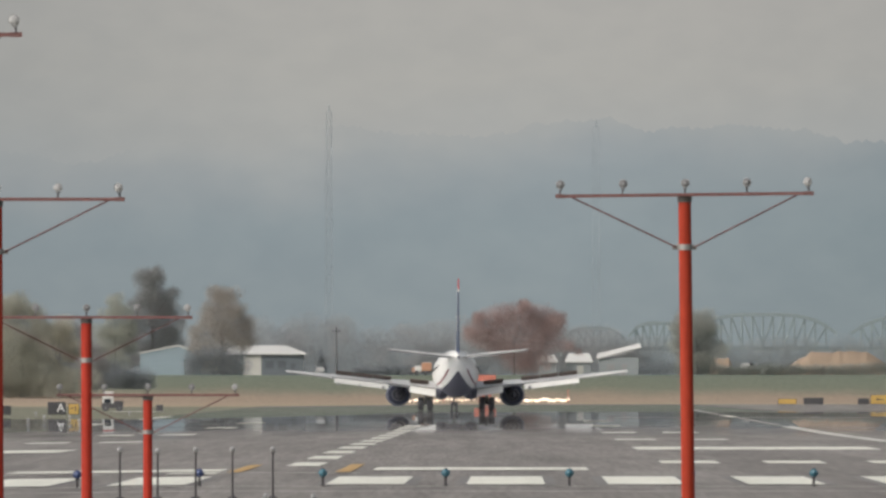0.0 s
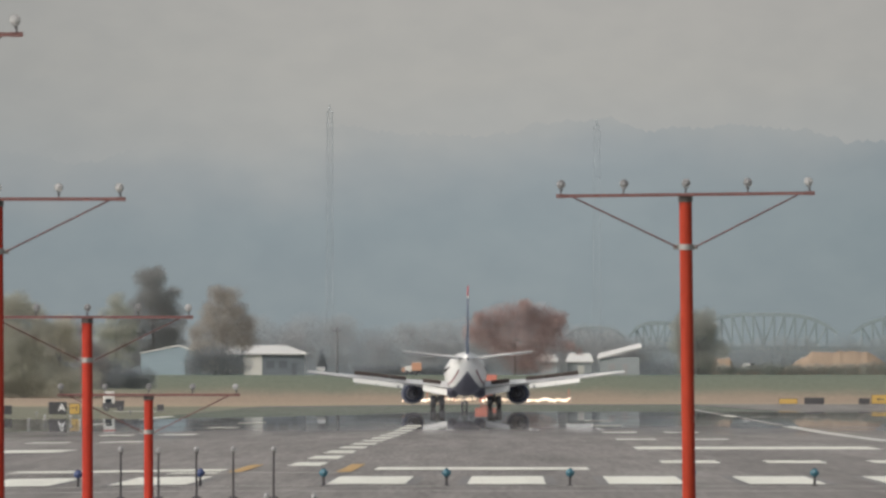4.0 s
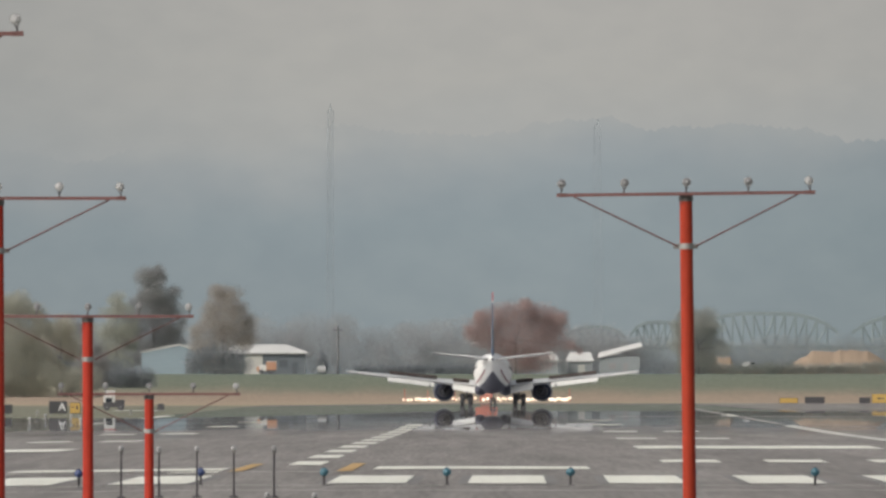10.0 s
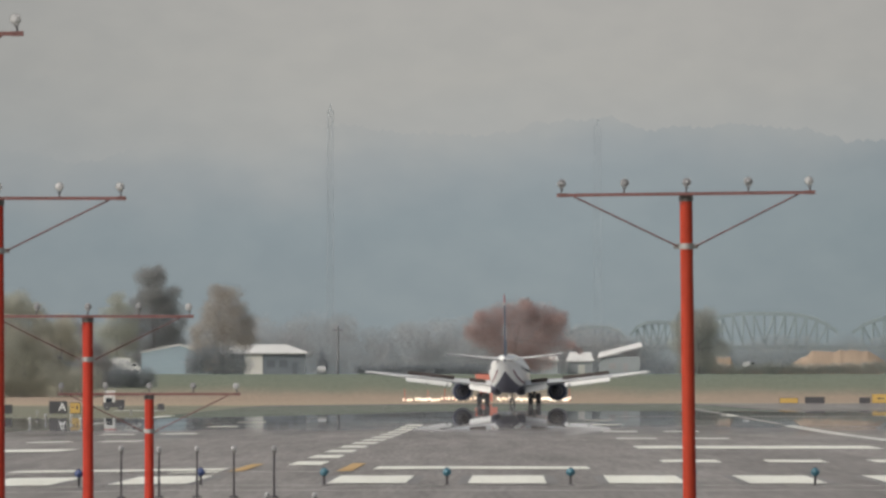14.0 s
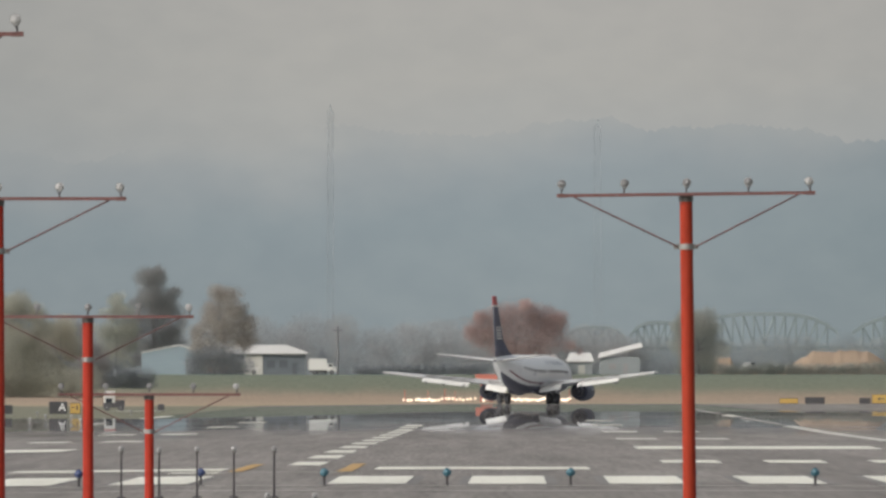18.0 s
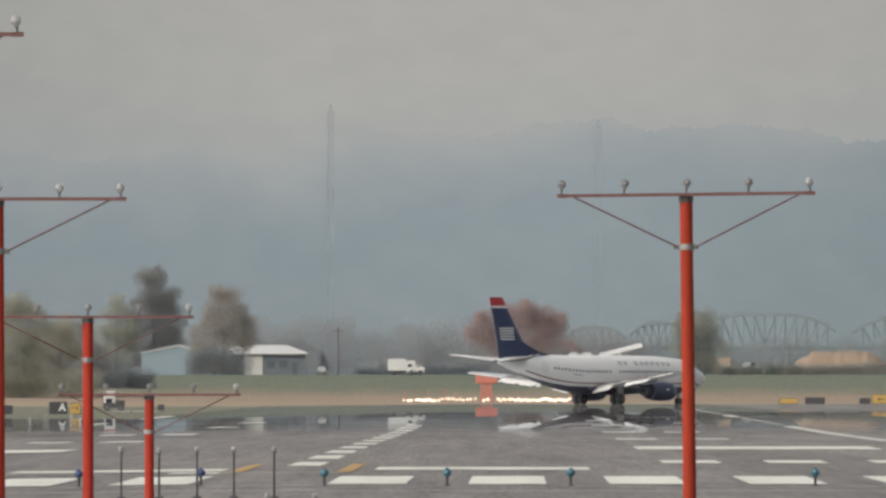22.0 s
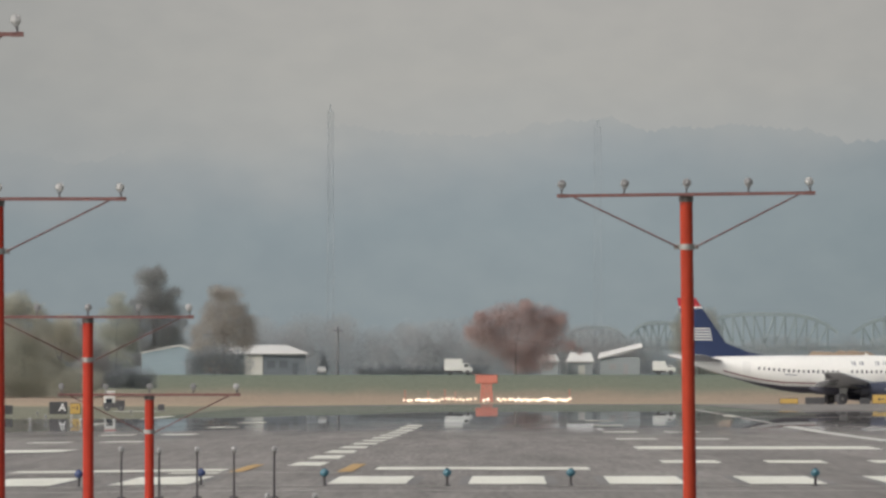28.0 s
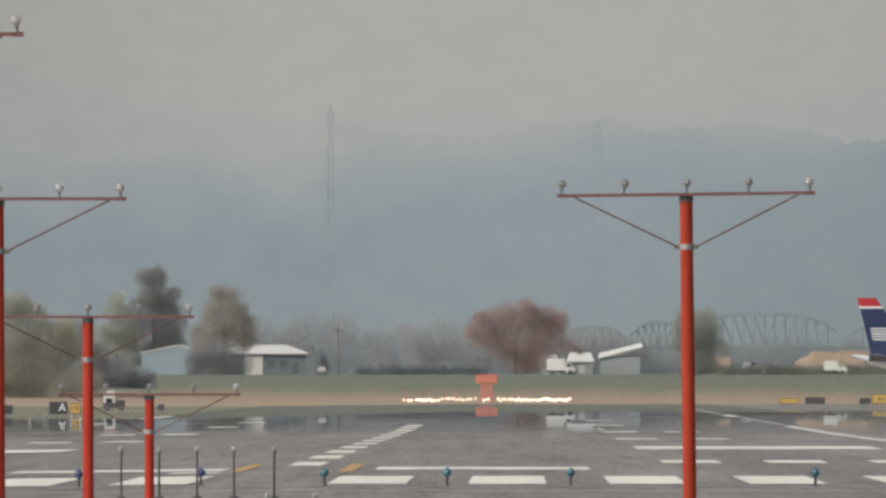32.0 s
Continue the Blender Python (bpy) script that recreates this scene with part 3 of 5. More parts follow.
small_sign = field_sign(-28.3, 1900, 0.85, 1.02, SIGN_YELLOW, "small yellow airfield sign with black marks")
part("sign_mark", boxed(-0.28, -0.02, -0.162, -0.148, 0.62, 0.7), SIGN_BLACK, small_sign)
part("sign_mark", boxed(0.1, 0.19, -0.162, -0.148, 0.45, 0.82), SIGN_BLACK, small_sign)
field_sign(-29.65, 1903, 1.4, 1.12, SIGN_BLACK, "black airfield sign with a white letter", letter="A")
field_sign(-33.6, 1900, 0.95, 0.85, SIGN_BLACK, "black airfield sign seen from behind")
field_sign(34.3, 2450, 1.85, 0.72, SIGN_YELLOW, "low yellow airfield sign by the taxiway")
field_sign(36.9, 2450, 1.95, 0.8, SIGN_BLACK, "low black airfield sign by the taxiway")
field_sign(41.9, 2452, 1.1, 0.75, SIGN_BLACK, "small dark airfield sign beside a yellow one")
field_sign(43.55, 2450, 2.0, 1.1, SIGN_YELLOW, "yellow airfield sign with a black arrow", arrow=True)


def wheel_at(parent, x, y, r, w, axis="x", hub=GALV):
    ax = (1, 0, 0) if axis == "x" else (0, 1, 0)
    o = Vector((x, y, r)) - Vector(ax) * w / 2
    wh = part("wheel", lathed([(0, r * 0.55), (0, r * 0.9), (w * 0.2, r), (w * 0.8, r), (w, r * 0.9), (w, r * 0.55)], axis=ax, origin=o, n=20), RUBBER, parent)
    part("rim", lathed([(-0.01, r * 0.1), (0.02, r * 0.56), (w - 0.02, r * 0.56), (w + 0.01, r * 0.1)], axis=ax, origin=o, n=16), hub, wh)
    return wh


def cart():
    m = thing("service_cart", ground_pose(-29.6, 2220), "white-cabbed service cart with a dark bed", "cart")
    part("chassis", boxed(-0.95, 0.95, -0.7, 0.7, 0.28, 0.72, 0.05), DARK_STEEL, m)
    cab = part("cab", boxed(-0.88, 0.12, -0.62, 0.62, 0.62, 1.5, 0.06), TRUCK_WHITE, m)
    part("window", boxed(-0.72, -0.12, -0.64, -0.61, 0.72, 1.12), GLASS_DARK, cab)
    part("red_band", boxed(-0.9, 0.14, -0.64, 0.64, 1.46, 1.56), RED, cab, "red band below the roof")
    part("roof", boxed(-0.86, 0.1, -0.6, 0.6, 1.56, 1.78, 0.05), TRUCK_WHITE, cab)
    part("bed_side", boxed(0.16, 0.98, -0.72, 0.72, 0.6, 0.95, 0.03), DARK_STEEL, m)
    for x in (-0.6, 0.65):
        for y in (-0.62, 0.62):
            wheel_at(m, x, y, 0.29, 0.2, "y")


cart()


def edge_light(x, d):
    m = thing("runway_edge_light", ground_pose(x, d), "small pale edge light on a short stem", "runway light", "runway edge lights")
    part("stem", lathed([(0, 0.09), (0.03, 0.09), (0.04, 0.04), (0.26, 0.04)], n=10), GALV, m)
    part("lens", lathed([(0.26, 0.07), (0.32, 0.1), (0.4, 0.09), (0.44, 0.001)], n=12), PALE_LENS, m)


for x, d in ((-27.2, 1690), (-30.4, 1850), (-25.6, 1700), (-26.1, 1560), (-22.6, 1540), (-24.4, 1930)):
    edge_light(x, d)
cabinet = thing("equipment_cabinet", ground_pose(-25.3, 2215), "small dark equipment cabinet in the grass", "cabinet")
part("body", boxed(-0.3, 0.3, -0.25, 0.25, 0.05, 0.6, 0.03), DARK_STEEL, cabinet)
part("plinth", boxed(-0.35, 0.35, -0.3, 0.3, -0.02, 0.05), GALV, cabinet)

# ---- the far end: lit lamps, stakes and an orange monitor mast ----
FAR_END = 3950.0


def end_light(x, lens, rise, d=FAR_END):
    m = thing("runway_end_light", ground_pose(x, d), "lit white lamp on a low stake", "runway light", "runway end lights")
    part("stake", tubed((0, 0, 0), (0, 0, rise - 0.1), 0.035, n=6), GALV, m)
    part("housing", lathed([(0, 0.14), (0.16, 0.265)], axis=(0, -1, 0), origin=(0, 0.1, rise), n=12), GALV, m)
    # Lens oversized: the lamp's glare is put into its shape.
    part("lens", lathed([(0, 0.25), (0.04, 0.19), (0.07, 0.001)], axis=(0, -1, 0), origin=(0, -0.062, rise), n=12), lens, m, "lit lens")


rng = np.random.default_rng(3)
for a, b, step, bright in ((-6.2, -4.5, 0.5, 1), (-4.3, -0.9, 0.42, 2), (-0.7, 1.4, 0.48, 1), (1.6, 5.2, 0.6, 0), (6.5, 7.5, 0.5, 2), (8.8, 11.4, 0.5, 1), (11.6, 14.8, 0.44, 2),
                           (14.9, 20.3, 0.42, 2)):
    x = a
    while x < b:
        end_light(x, LAMPS_ON[min(2, max(0, bright - int(rng.uniform(0, 1) < 0.4)))], rng.uniform(0.24, 0.62))
        x += step * rng.uniform(0.75, 1.35)


def marker_stake(x, h):
    m = thing("marker_stake", ground_pose(x, FAR_END - 6), "thin haze-paled orange marker stake", "marker", "orange marker stakes")
    part("post", tubed((0, 0, 0), (0, 0, h), 0.07, 0.06, 8), HAZED_ORANGE, m)
    part("cap", lathed([(h, 0.09), (h + 0.1, 0.09), (h + 0.13, 0.03)], n=8), HAZED_ORANGE, m)


for x, h in ((-6.1, 1.9), (-2.4, 1.7), (0.3, 1.9), (1.9, 1.6), (20.2, 2.0)):
    marker_stake(x, h)


def monitor_mast():
    m = thing("monitor_mast", ground_pose(6.95, FAR_END + 4), "haze-paled orange lattice mast with a boxy top", "mast")
    h = 3.05
    for x in (-0.85, 0.85):
        for y in (-0.5, 0.5):
            part("leg", tubed((x, y, 0), (x * 0.86, y, h), 0.17, 0.14, 8), HAZED_ORANGE, m)
    for k in range(5):
        z0, z1 = h * k / 5, h * (k + 1) / 5
        for y in (-0.5, 0.5):
            part("rung", boxed(-0.8, 0.8, y - 0.05, y + 0.05, z1 - 0.12, z1 + 0.04), HAZED_ORANGE, m)
            part("brace", tubed((-0.8, y, z0), (0.8, y, z1), 0.09, n=6), HAZED_ORANGE, m)
            part("brace", tubed((0.8, y, z0), (-0.8, y, z1), 0.09, n=6), HAZED_ORANGE, m)
    top = part("top_box", boxed(-1.75, 1.75, -0.7, 0.7, h, h + 1.32, 0.08), HAZED_ORANGE, m)
    part("lid", boxed(-1.82, 1.82, -0.78, 0.78, h + 1.32, h + 1.42, 0.03), HAZED_ORANGE, top)
    part("hatch", boxed(-0.5, 0.5, -0.74, -0.7, h + 0.2, h + 1.1, 0.01), HAZED_ORANGE, top)


monitor_mast()

# ---- trees, houses, bridge and towers beyond the bank ----
def leaves(rng, lobes, count, size):
    """Small leaf cards scattered through rounded lobes, spilling past their skins for shimmer-blurred edges."""
    vol = np.array([l[3] * l[4] * l[5] for l in lobes]) ** 0.75
    pick = rng.choice(len(lobes), count, p=vol / vol.sum())
    L = np.array(lobes)[pick]
    v = rng.normal(size=(count, 3))
    v /= np.linalg.norm(v, axis=1)[:, None]
    rad = rng.uniform(0.05, 1.0, count) ** 0.42 * np.where(rng.uniform(0, 1, count) < 0.3, rng.uniform(0.95, 1.32, count), 0.97)
    c = L[:, :3] + v * L[:, 3:6] * rad[:, None] + rng.normal(0, 0.22, (count, 3))
    a = rng.normal(size=(count, 3))
    a /= np.linalg.norm(a, axis=1)[:, None]
    b = np.cross(a, rng.normal(size=(count, 3)))
    b /= np.linalg.norm(b, axis=1)[:, None]
    s = rng.uniform(0.6, 1.25, count)[:, None] * size
    q = np.stack([c - a * s, c - b * s * 0.6, c + a * s, c + b * s * 0.6], 1).reshape(-1, 3)
    f = np.arange(count * 4).reshape(-1, 4)
    return q, f


def leaf_part(name, q, f, material, parent, label=""):
    me = bpy.data.meshes.new(name)
    me.from_pydata(q.tolist(), [], f.tolist())
    me.materials.append(material)
    ob = new(name, me)
    ob.parent = parent
    if label:
        ob["label"] = label
    return ob


def tree(x, d, height, width, leaf, label, seed, shape="round", count=3200, size=0.34, low=0.12, group="trees beyond the bank", lobes_at=(), grow=1.0, bulk=()):
    # Leaf count thinned so the hills show through, standing in for haze.
    height, width, size, count = height * grow, width * grow, size * grow * 0.85, int(count * 0.66)
    lobes_at = [(cx * grow, cz * grow, r * grow) for cx, cz, r in lobes_at]
    m = thing("tree", ground_pose(x, d), label, "tree", group)
    rng = np.random.default_rng(seed)
    trunk_h, w2 = height * 0.55, width / 2
    bm = bmesh.new()
    bend = rng.normal(0, 0.12, 5)
    rings(bm, [[(bend[k] * k * 0.4 + r * math.cos(a * math.tau / 8), r * math.sin(a * math.tau / 8), trunk_h * k / 4) for a in range(8)]
               for k, r in enumerate(np.array([0.03, 0.022, 0.017, 0.011, 0.006]) * height * 0.6)])
    part("trunk", bm, HAZY_BARK, m)
    lobes = []
    n = 22 if shape != "cone" else 9
    for i in range(n):
        a, k = rng.uniform(0, math.tau), rng.uniform(0, 1)
        if shape == "round":
            zc = height * (low + 0.16 + (0.74 - low) * k)
            reach = w2 * 0.72 * math.sqrt(max(0.05, 1 - ((zc / height - 0.48) / 0.52) ** 2)) * rng.uniform(0.35, 1)
            r = w2 * rng.uniform(0.28, 0.46)
        elif shape == "tall":
            zc = height * (low + 0.1 + (0.8 - low) * (i + 0.5) / n)
            reach = w2 * 0.66 * rng.uniform(0.35, 1) * (1.1 - 0.5 * zc / height)
            r = w2 * rng.uniform(0.34, 0.55) * (1.15 - 0.4 * zc / height)
        else:
            zc = height * (0.12 + 0.82 * (i + 0.5) / n)
            reach, r = w2 * 0.2 * (1 - zc / height), w2 * (1.08 - zc / height)
        c = Vector((reach * math.cos(a), reach * math.sin(a), min(zc, height - r * 0.75)))
        lobes.append((c.x, c.y, c.z, r, r, r * (0.8 if shape != "cone" else 1.1)))
        if i < 7 and shape != "cone" and not lobes_at:
            part("limb", tubed((0, 0, trunk_h * rng.uniform(0.45, 0.95)), c, 0.012 * height, 0.003 * height, 6), HAZY_BARK, m)
    if lobes_at:
        lobes = []
        for cx, cz, r in lobes_at[::2]:
            part("limb", tubed((0, 0, trunk_h * rng.uniform(0.4, 0.9)), (cx * 0.9, 0, max(cz, 2.0)), 0.006 * height, 0.002 * height, 6), HAZY_BARK, m)
        for cx, cz, r in lobes_at:
            for _ in range(5):
                k = rng.uniform(0.6, 1.0)
                lobes.append((cx + rng.uniform(-0.62, 0.62) * r, rng.uniform(-0.6, 0.6) * width * 0.35, cz + rng.uniform(-0.45, 0.5) * r, r * k, r * k * 1.2, r * k * rng.uniform(0.7, 1.0)))
    for cx, cz, rx, rz in bulk:
        lobes.append((cx, 0.0, cz, rx, rx * 0.7, rz))
    q, f = leaves(rng, lobes, count, size)
    leaf_part("crown", q, f, leaf, m)
    return m


# Leaf colours are paled: distance haze is put into all of them.
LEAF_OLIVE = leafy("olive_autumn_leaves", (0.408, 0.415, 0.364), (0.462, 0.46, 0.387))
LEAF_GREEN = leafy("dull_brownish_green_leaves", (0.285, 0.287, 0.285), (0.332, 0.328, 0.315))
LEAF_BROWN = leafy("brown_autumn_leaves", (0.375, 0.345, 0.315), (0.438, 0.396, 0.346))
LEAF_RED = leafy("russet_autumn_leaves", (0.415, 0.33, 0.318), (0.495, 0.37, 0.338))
# Far woodland grey: distance haze painted into the leaf colour.
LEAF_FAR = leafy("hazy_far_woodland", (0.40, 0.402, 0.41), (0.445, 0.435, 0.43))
LEAF_HEDGE = leafy("dark_hedge_leaves", (0.265, 0.285, 0.3), (0.308, 0.325, 0.335))
LEAF_DARK = leafy("blackish_evergreen_leaves", (0.22, 0.24, 0.257), (0.26, 0.275, 0.285))
# Blue-grey comes from haze put into this leaf colour.
LEAF_HAZE = leafy("haze_blue_far_leaves", (0.33, 0.345, 0.35), (0.37, 0.38, 0.378))
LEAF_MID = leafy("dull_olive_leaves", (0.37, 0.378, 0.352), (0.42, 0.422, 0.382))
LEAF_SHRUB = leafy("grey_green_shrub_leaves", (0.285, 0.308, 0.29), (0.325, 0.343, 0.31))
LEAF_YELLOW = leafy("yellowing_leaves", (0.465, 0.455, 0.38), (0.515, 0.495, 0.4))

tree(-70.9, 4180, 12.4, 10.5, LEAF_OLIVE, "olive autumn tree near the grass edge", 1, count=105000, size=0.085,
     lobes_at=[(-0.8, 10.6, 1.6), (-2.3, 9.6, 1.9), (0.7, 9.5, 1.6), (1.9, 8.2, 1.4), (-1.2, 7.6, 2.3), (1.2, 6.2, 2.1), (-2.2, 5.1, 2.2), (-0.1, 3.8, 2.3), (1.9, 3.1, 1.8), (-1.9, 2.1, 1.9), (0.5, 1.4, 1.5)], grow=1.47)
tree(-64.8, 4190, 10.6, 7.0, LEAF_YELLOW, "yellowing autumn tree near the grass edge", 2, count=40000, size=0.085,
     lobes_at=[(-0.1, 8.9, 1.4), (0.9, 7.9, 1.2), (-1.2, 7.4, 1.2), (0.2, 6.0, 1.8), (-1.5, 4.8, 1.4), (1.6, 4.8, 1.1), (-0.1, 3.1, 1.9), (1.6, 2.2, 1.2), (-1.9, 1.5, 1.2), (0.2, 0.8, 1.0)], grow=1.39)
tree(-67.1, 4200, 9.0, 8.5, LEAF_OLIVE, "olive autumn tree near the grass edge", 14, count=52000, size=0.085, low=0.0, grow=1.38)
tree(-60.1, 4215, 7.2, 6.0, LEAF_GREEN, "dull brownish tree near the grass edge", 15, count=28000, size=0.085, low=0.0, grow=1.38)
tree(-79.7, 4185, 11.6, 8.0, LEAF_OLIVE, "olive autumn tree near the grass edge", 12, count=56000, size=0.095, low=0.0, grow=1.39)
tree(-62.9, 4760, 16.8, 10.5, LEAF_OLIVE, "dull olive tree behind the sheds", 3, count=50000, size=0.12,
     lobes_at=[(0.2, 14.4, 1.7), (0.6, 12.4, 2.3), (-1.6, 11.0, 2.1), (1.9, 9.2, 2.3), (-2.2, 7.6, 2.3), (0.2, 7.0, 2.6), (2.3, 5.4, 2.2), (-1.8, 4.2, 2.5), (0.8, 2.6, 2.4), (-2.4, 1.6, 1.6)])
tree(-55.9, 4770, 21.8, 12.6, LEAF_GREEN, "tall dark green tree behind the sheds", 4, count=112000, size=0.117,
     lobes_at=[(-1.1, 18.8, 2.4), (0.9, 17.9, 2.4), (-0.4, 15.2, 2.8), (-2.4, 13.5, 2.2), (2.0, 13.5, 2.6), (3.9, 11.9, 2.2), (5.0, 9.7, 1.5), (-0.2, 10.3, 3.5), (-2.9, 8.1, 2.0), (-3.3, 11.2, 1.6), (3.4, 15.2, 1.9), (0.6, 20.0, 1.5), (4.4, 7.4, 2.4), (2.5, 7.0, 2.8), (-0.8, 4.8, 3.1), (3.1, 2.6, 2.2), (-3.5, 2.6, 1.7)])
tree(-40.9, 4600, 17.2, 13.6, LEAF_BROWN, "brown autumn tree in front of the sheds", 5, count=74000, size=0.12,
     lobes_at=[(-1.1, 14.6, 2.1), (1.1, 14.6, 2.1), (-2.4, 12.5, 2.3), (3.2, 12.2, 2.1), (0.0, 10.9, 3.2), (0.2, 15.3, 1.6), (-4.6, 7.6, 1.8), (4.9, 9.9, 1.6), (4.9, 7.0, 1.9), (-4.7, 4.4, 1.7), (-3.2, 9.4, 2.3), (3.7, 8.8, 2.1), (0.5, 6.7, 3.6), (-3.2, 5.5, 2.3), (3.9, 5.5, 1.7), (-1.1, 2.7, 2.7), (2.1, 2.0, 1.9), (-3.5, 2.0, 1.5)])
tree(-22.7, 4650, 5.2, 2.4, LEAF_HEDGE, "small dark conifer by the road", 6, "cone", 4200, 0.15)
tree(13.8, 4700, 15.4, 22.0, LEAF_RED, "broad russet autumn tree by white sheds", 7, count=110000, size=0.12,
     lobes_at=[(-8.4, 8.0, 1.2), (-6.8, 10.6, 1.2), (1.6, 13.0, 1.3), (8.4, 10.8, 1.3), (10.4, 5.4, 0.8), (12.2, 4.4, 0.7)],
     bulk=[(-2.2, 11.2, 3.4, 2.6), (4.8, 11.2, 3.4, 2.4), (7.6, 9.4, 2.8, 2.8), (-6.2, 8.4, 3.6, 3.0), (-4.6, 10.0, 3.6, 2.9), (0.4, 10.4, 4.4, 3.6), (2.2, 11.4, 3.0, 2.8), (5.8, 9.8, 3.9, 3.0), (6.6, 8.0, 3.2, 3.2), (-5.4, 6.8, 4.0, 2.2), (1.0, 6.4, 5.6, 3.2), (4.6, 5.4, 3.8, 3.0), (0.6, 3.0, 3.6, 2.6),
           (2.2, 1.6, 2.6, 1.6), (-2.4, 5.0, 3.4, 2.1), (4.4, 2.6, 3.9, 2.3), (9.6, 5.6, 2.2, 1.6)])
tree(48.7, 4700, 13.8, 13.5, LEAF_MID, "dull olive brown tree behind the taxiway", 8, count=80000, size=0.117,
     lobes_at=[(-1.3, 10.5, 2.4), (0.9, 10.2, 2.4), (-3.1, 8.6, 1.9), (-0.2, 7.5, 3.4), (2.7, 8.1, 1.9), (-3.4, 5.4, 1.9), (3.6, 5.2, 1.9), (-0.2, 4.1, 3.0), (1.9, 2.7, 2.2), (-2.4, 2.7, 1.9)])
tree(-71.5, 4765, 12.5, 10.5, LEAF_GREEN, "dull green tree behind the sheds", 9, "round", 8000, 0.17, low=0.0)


def woods(name, x0, x1, d, base_top, swing, material, label, seed, count, size, depth=10.0):
    """A ragged belt of far trees or bushes."""
    rng = np.random.default_rng(seed)
    lobes, x = [], x0
    while x < x1:
        h = base_top + swing * noise.noise(Vector((x * 0.06, seed, 0))) + rng.uniform(-0.12, 0.12) * base_top
        r = max(0.5, h * rng.uniform(0.26, 0.4))
        for k in range(3):
            z = h - r * 0.9 - (h - r) * 0.45 * k
            lobes.append((x + rng.uniform(-1, 1) * r * 0.5, rng.uniform(0, depth), max(r * 0.5, z), r * 1.2, r, r))
        x += r * 0.8
    q, f = leaves(rng, lobes, int(count * 0.75), size)
    m = leaf_part(name, q + np.array([0, d, ground_z(0, d)]), f, material, None)
    return tagged(m, label, "woods", "", "stuff")


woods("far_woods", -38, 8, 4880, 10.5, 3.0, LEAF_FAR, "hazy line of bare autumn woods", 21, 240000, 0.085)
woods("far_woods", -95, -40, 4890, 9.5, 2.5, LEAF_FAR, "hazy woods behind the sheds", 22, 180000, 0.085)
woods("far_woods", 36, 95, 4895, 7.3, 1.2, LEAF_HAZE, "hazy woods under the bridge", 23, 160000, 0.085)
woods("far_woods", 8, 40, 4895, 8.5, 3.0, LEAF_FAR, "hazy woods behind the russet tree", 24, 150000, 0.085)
woods("hedge", -17, 9, 4830, 1.9, 0.5, LEAF_HEDGE, "low dark hedge along the road", 25, 16000, 0.13, 2.0)
woods("hedge", 28, 100, 4840, 2.6, 0.8, LEAF_HEDGE, "low dark bushes along the road", 26, 30000, 0.13, 3.0)
woods("hedge", -78, -58, 4560, 3.2, 1.0, LEAF_HEDGE, "dark bushes beside the blue shed", 27, 12000, 0.14, 3.0)


def house(x, d, w, depth, wall_h, rise, wall, roof, label, ridge_at=0.5, overhang=0.6, openings=(), name="house"):
    """A low building, its long eave across the view; openings: (kind, x0, x1, z0, z1, material)."""
    m = thing(name, ground_pose(x, d), label, "building", "buildings beyond the bank")
    part("wall", boxed(-w / 2, w / 2, 0, depth, -0.2, wall_h), wall, m)
    bm = bmesh.new()
    xr = -w / 2 + w * ridge_at
    o = overhang
    prof = [(-w / 2 - o, wall_h - 0.12), (xr, wall_h + rise), (w / 2 + o, wall_h - 0.12), (w / 2 + o, wall_h + 0.14), (xr, wall_h + rise + 0.28), (-w / 2 - o, wall_h + 0.14)]
    rings(bm, [[(qx, y, pz) for qx, pz in prof] for y in (-o, depth + o)])
    part("roof", bm, roof, m)
    bm = bmesh.new()
    rings(bm, [[(-w / 2, y, wall_h - 0.02), (w / 2, y, wall_h - 0.02), (xr, y, wall_h + rise)] for y in (0.0, depth)])
    part("gable", bm, wall, m)
    for kind, x0, x1, z0, z1, mat in openings:
        ob = part(kind, boxed(x0, x1, -0.08, 0.04, z0, z1), mat, m)
        if kind == "window":
            part("window_frame", boxed(x0 - 0.08, x1 + 0.08, -0.05, 0.03, z0 - 0.08, z1 + 0.08), WALL_WHITE, ob)
    return m


def long_house(x, d, w, depth, wall_h, rise, wall, roof, label, hip=1.5, overhang=0.6, slant=0.0, panels=(), name="house"):
    """A low building whose long roof slope faces the runway; panels: (part, x0, x1, z0, z1, material)."""
    m = thing(name, ground_pose(x, d), label, "building", "buildings beyond the bank")
    part("wall", boxed(-w / 2, w / 2, 0, depth, -0.2, wall_h - abs(slant) * 0.5), wall, m)
    o, e = overhang, w / 2 + overhang
    def lift(qx):
        return slant * qx / w
    top = [(-e, -o), (e, -o), (e - hip, depth / 2), (-e + hip, depth / 2)]
    zz = [wall_h, wall_h, wall_h + rise, wall_h + rise]
    bm = bmesh.new()
    rings(bm, [[(qx, py, z + lift(qx) - t) for (qx, py), z in zip(top, zz)] for t in (0.22, 0.0)])
    part("roof", bm, roof, m, "pale roof slope facing the runway")
    back = [(e, depth + o), (-e, depth + o), (-e + hip, depth / 2), (e - hip, depth / 2)]
    bm = bmesh.new()
    rings(bm, [[(qx, py, z + lift(qx) - t) for (qx, py), z in zip(back, zz)] for t in (0.22, 0.0)])
    part("roof_back", bm, roof, m)
    for kind, x0, x1, z0, z1, mat in panels:
        part(kind, boxed(x0, x1, -0.08, 0.04, z0, z1), mat, m)
    return m


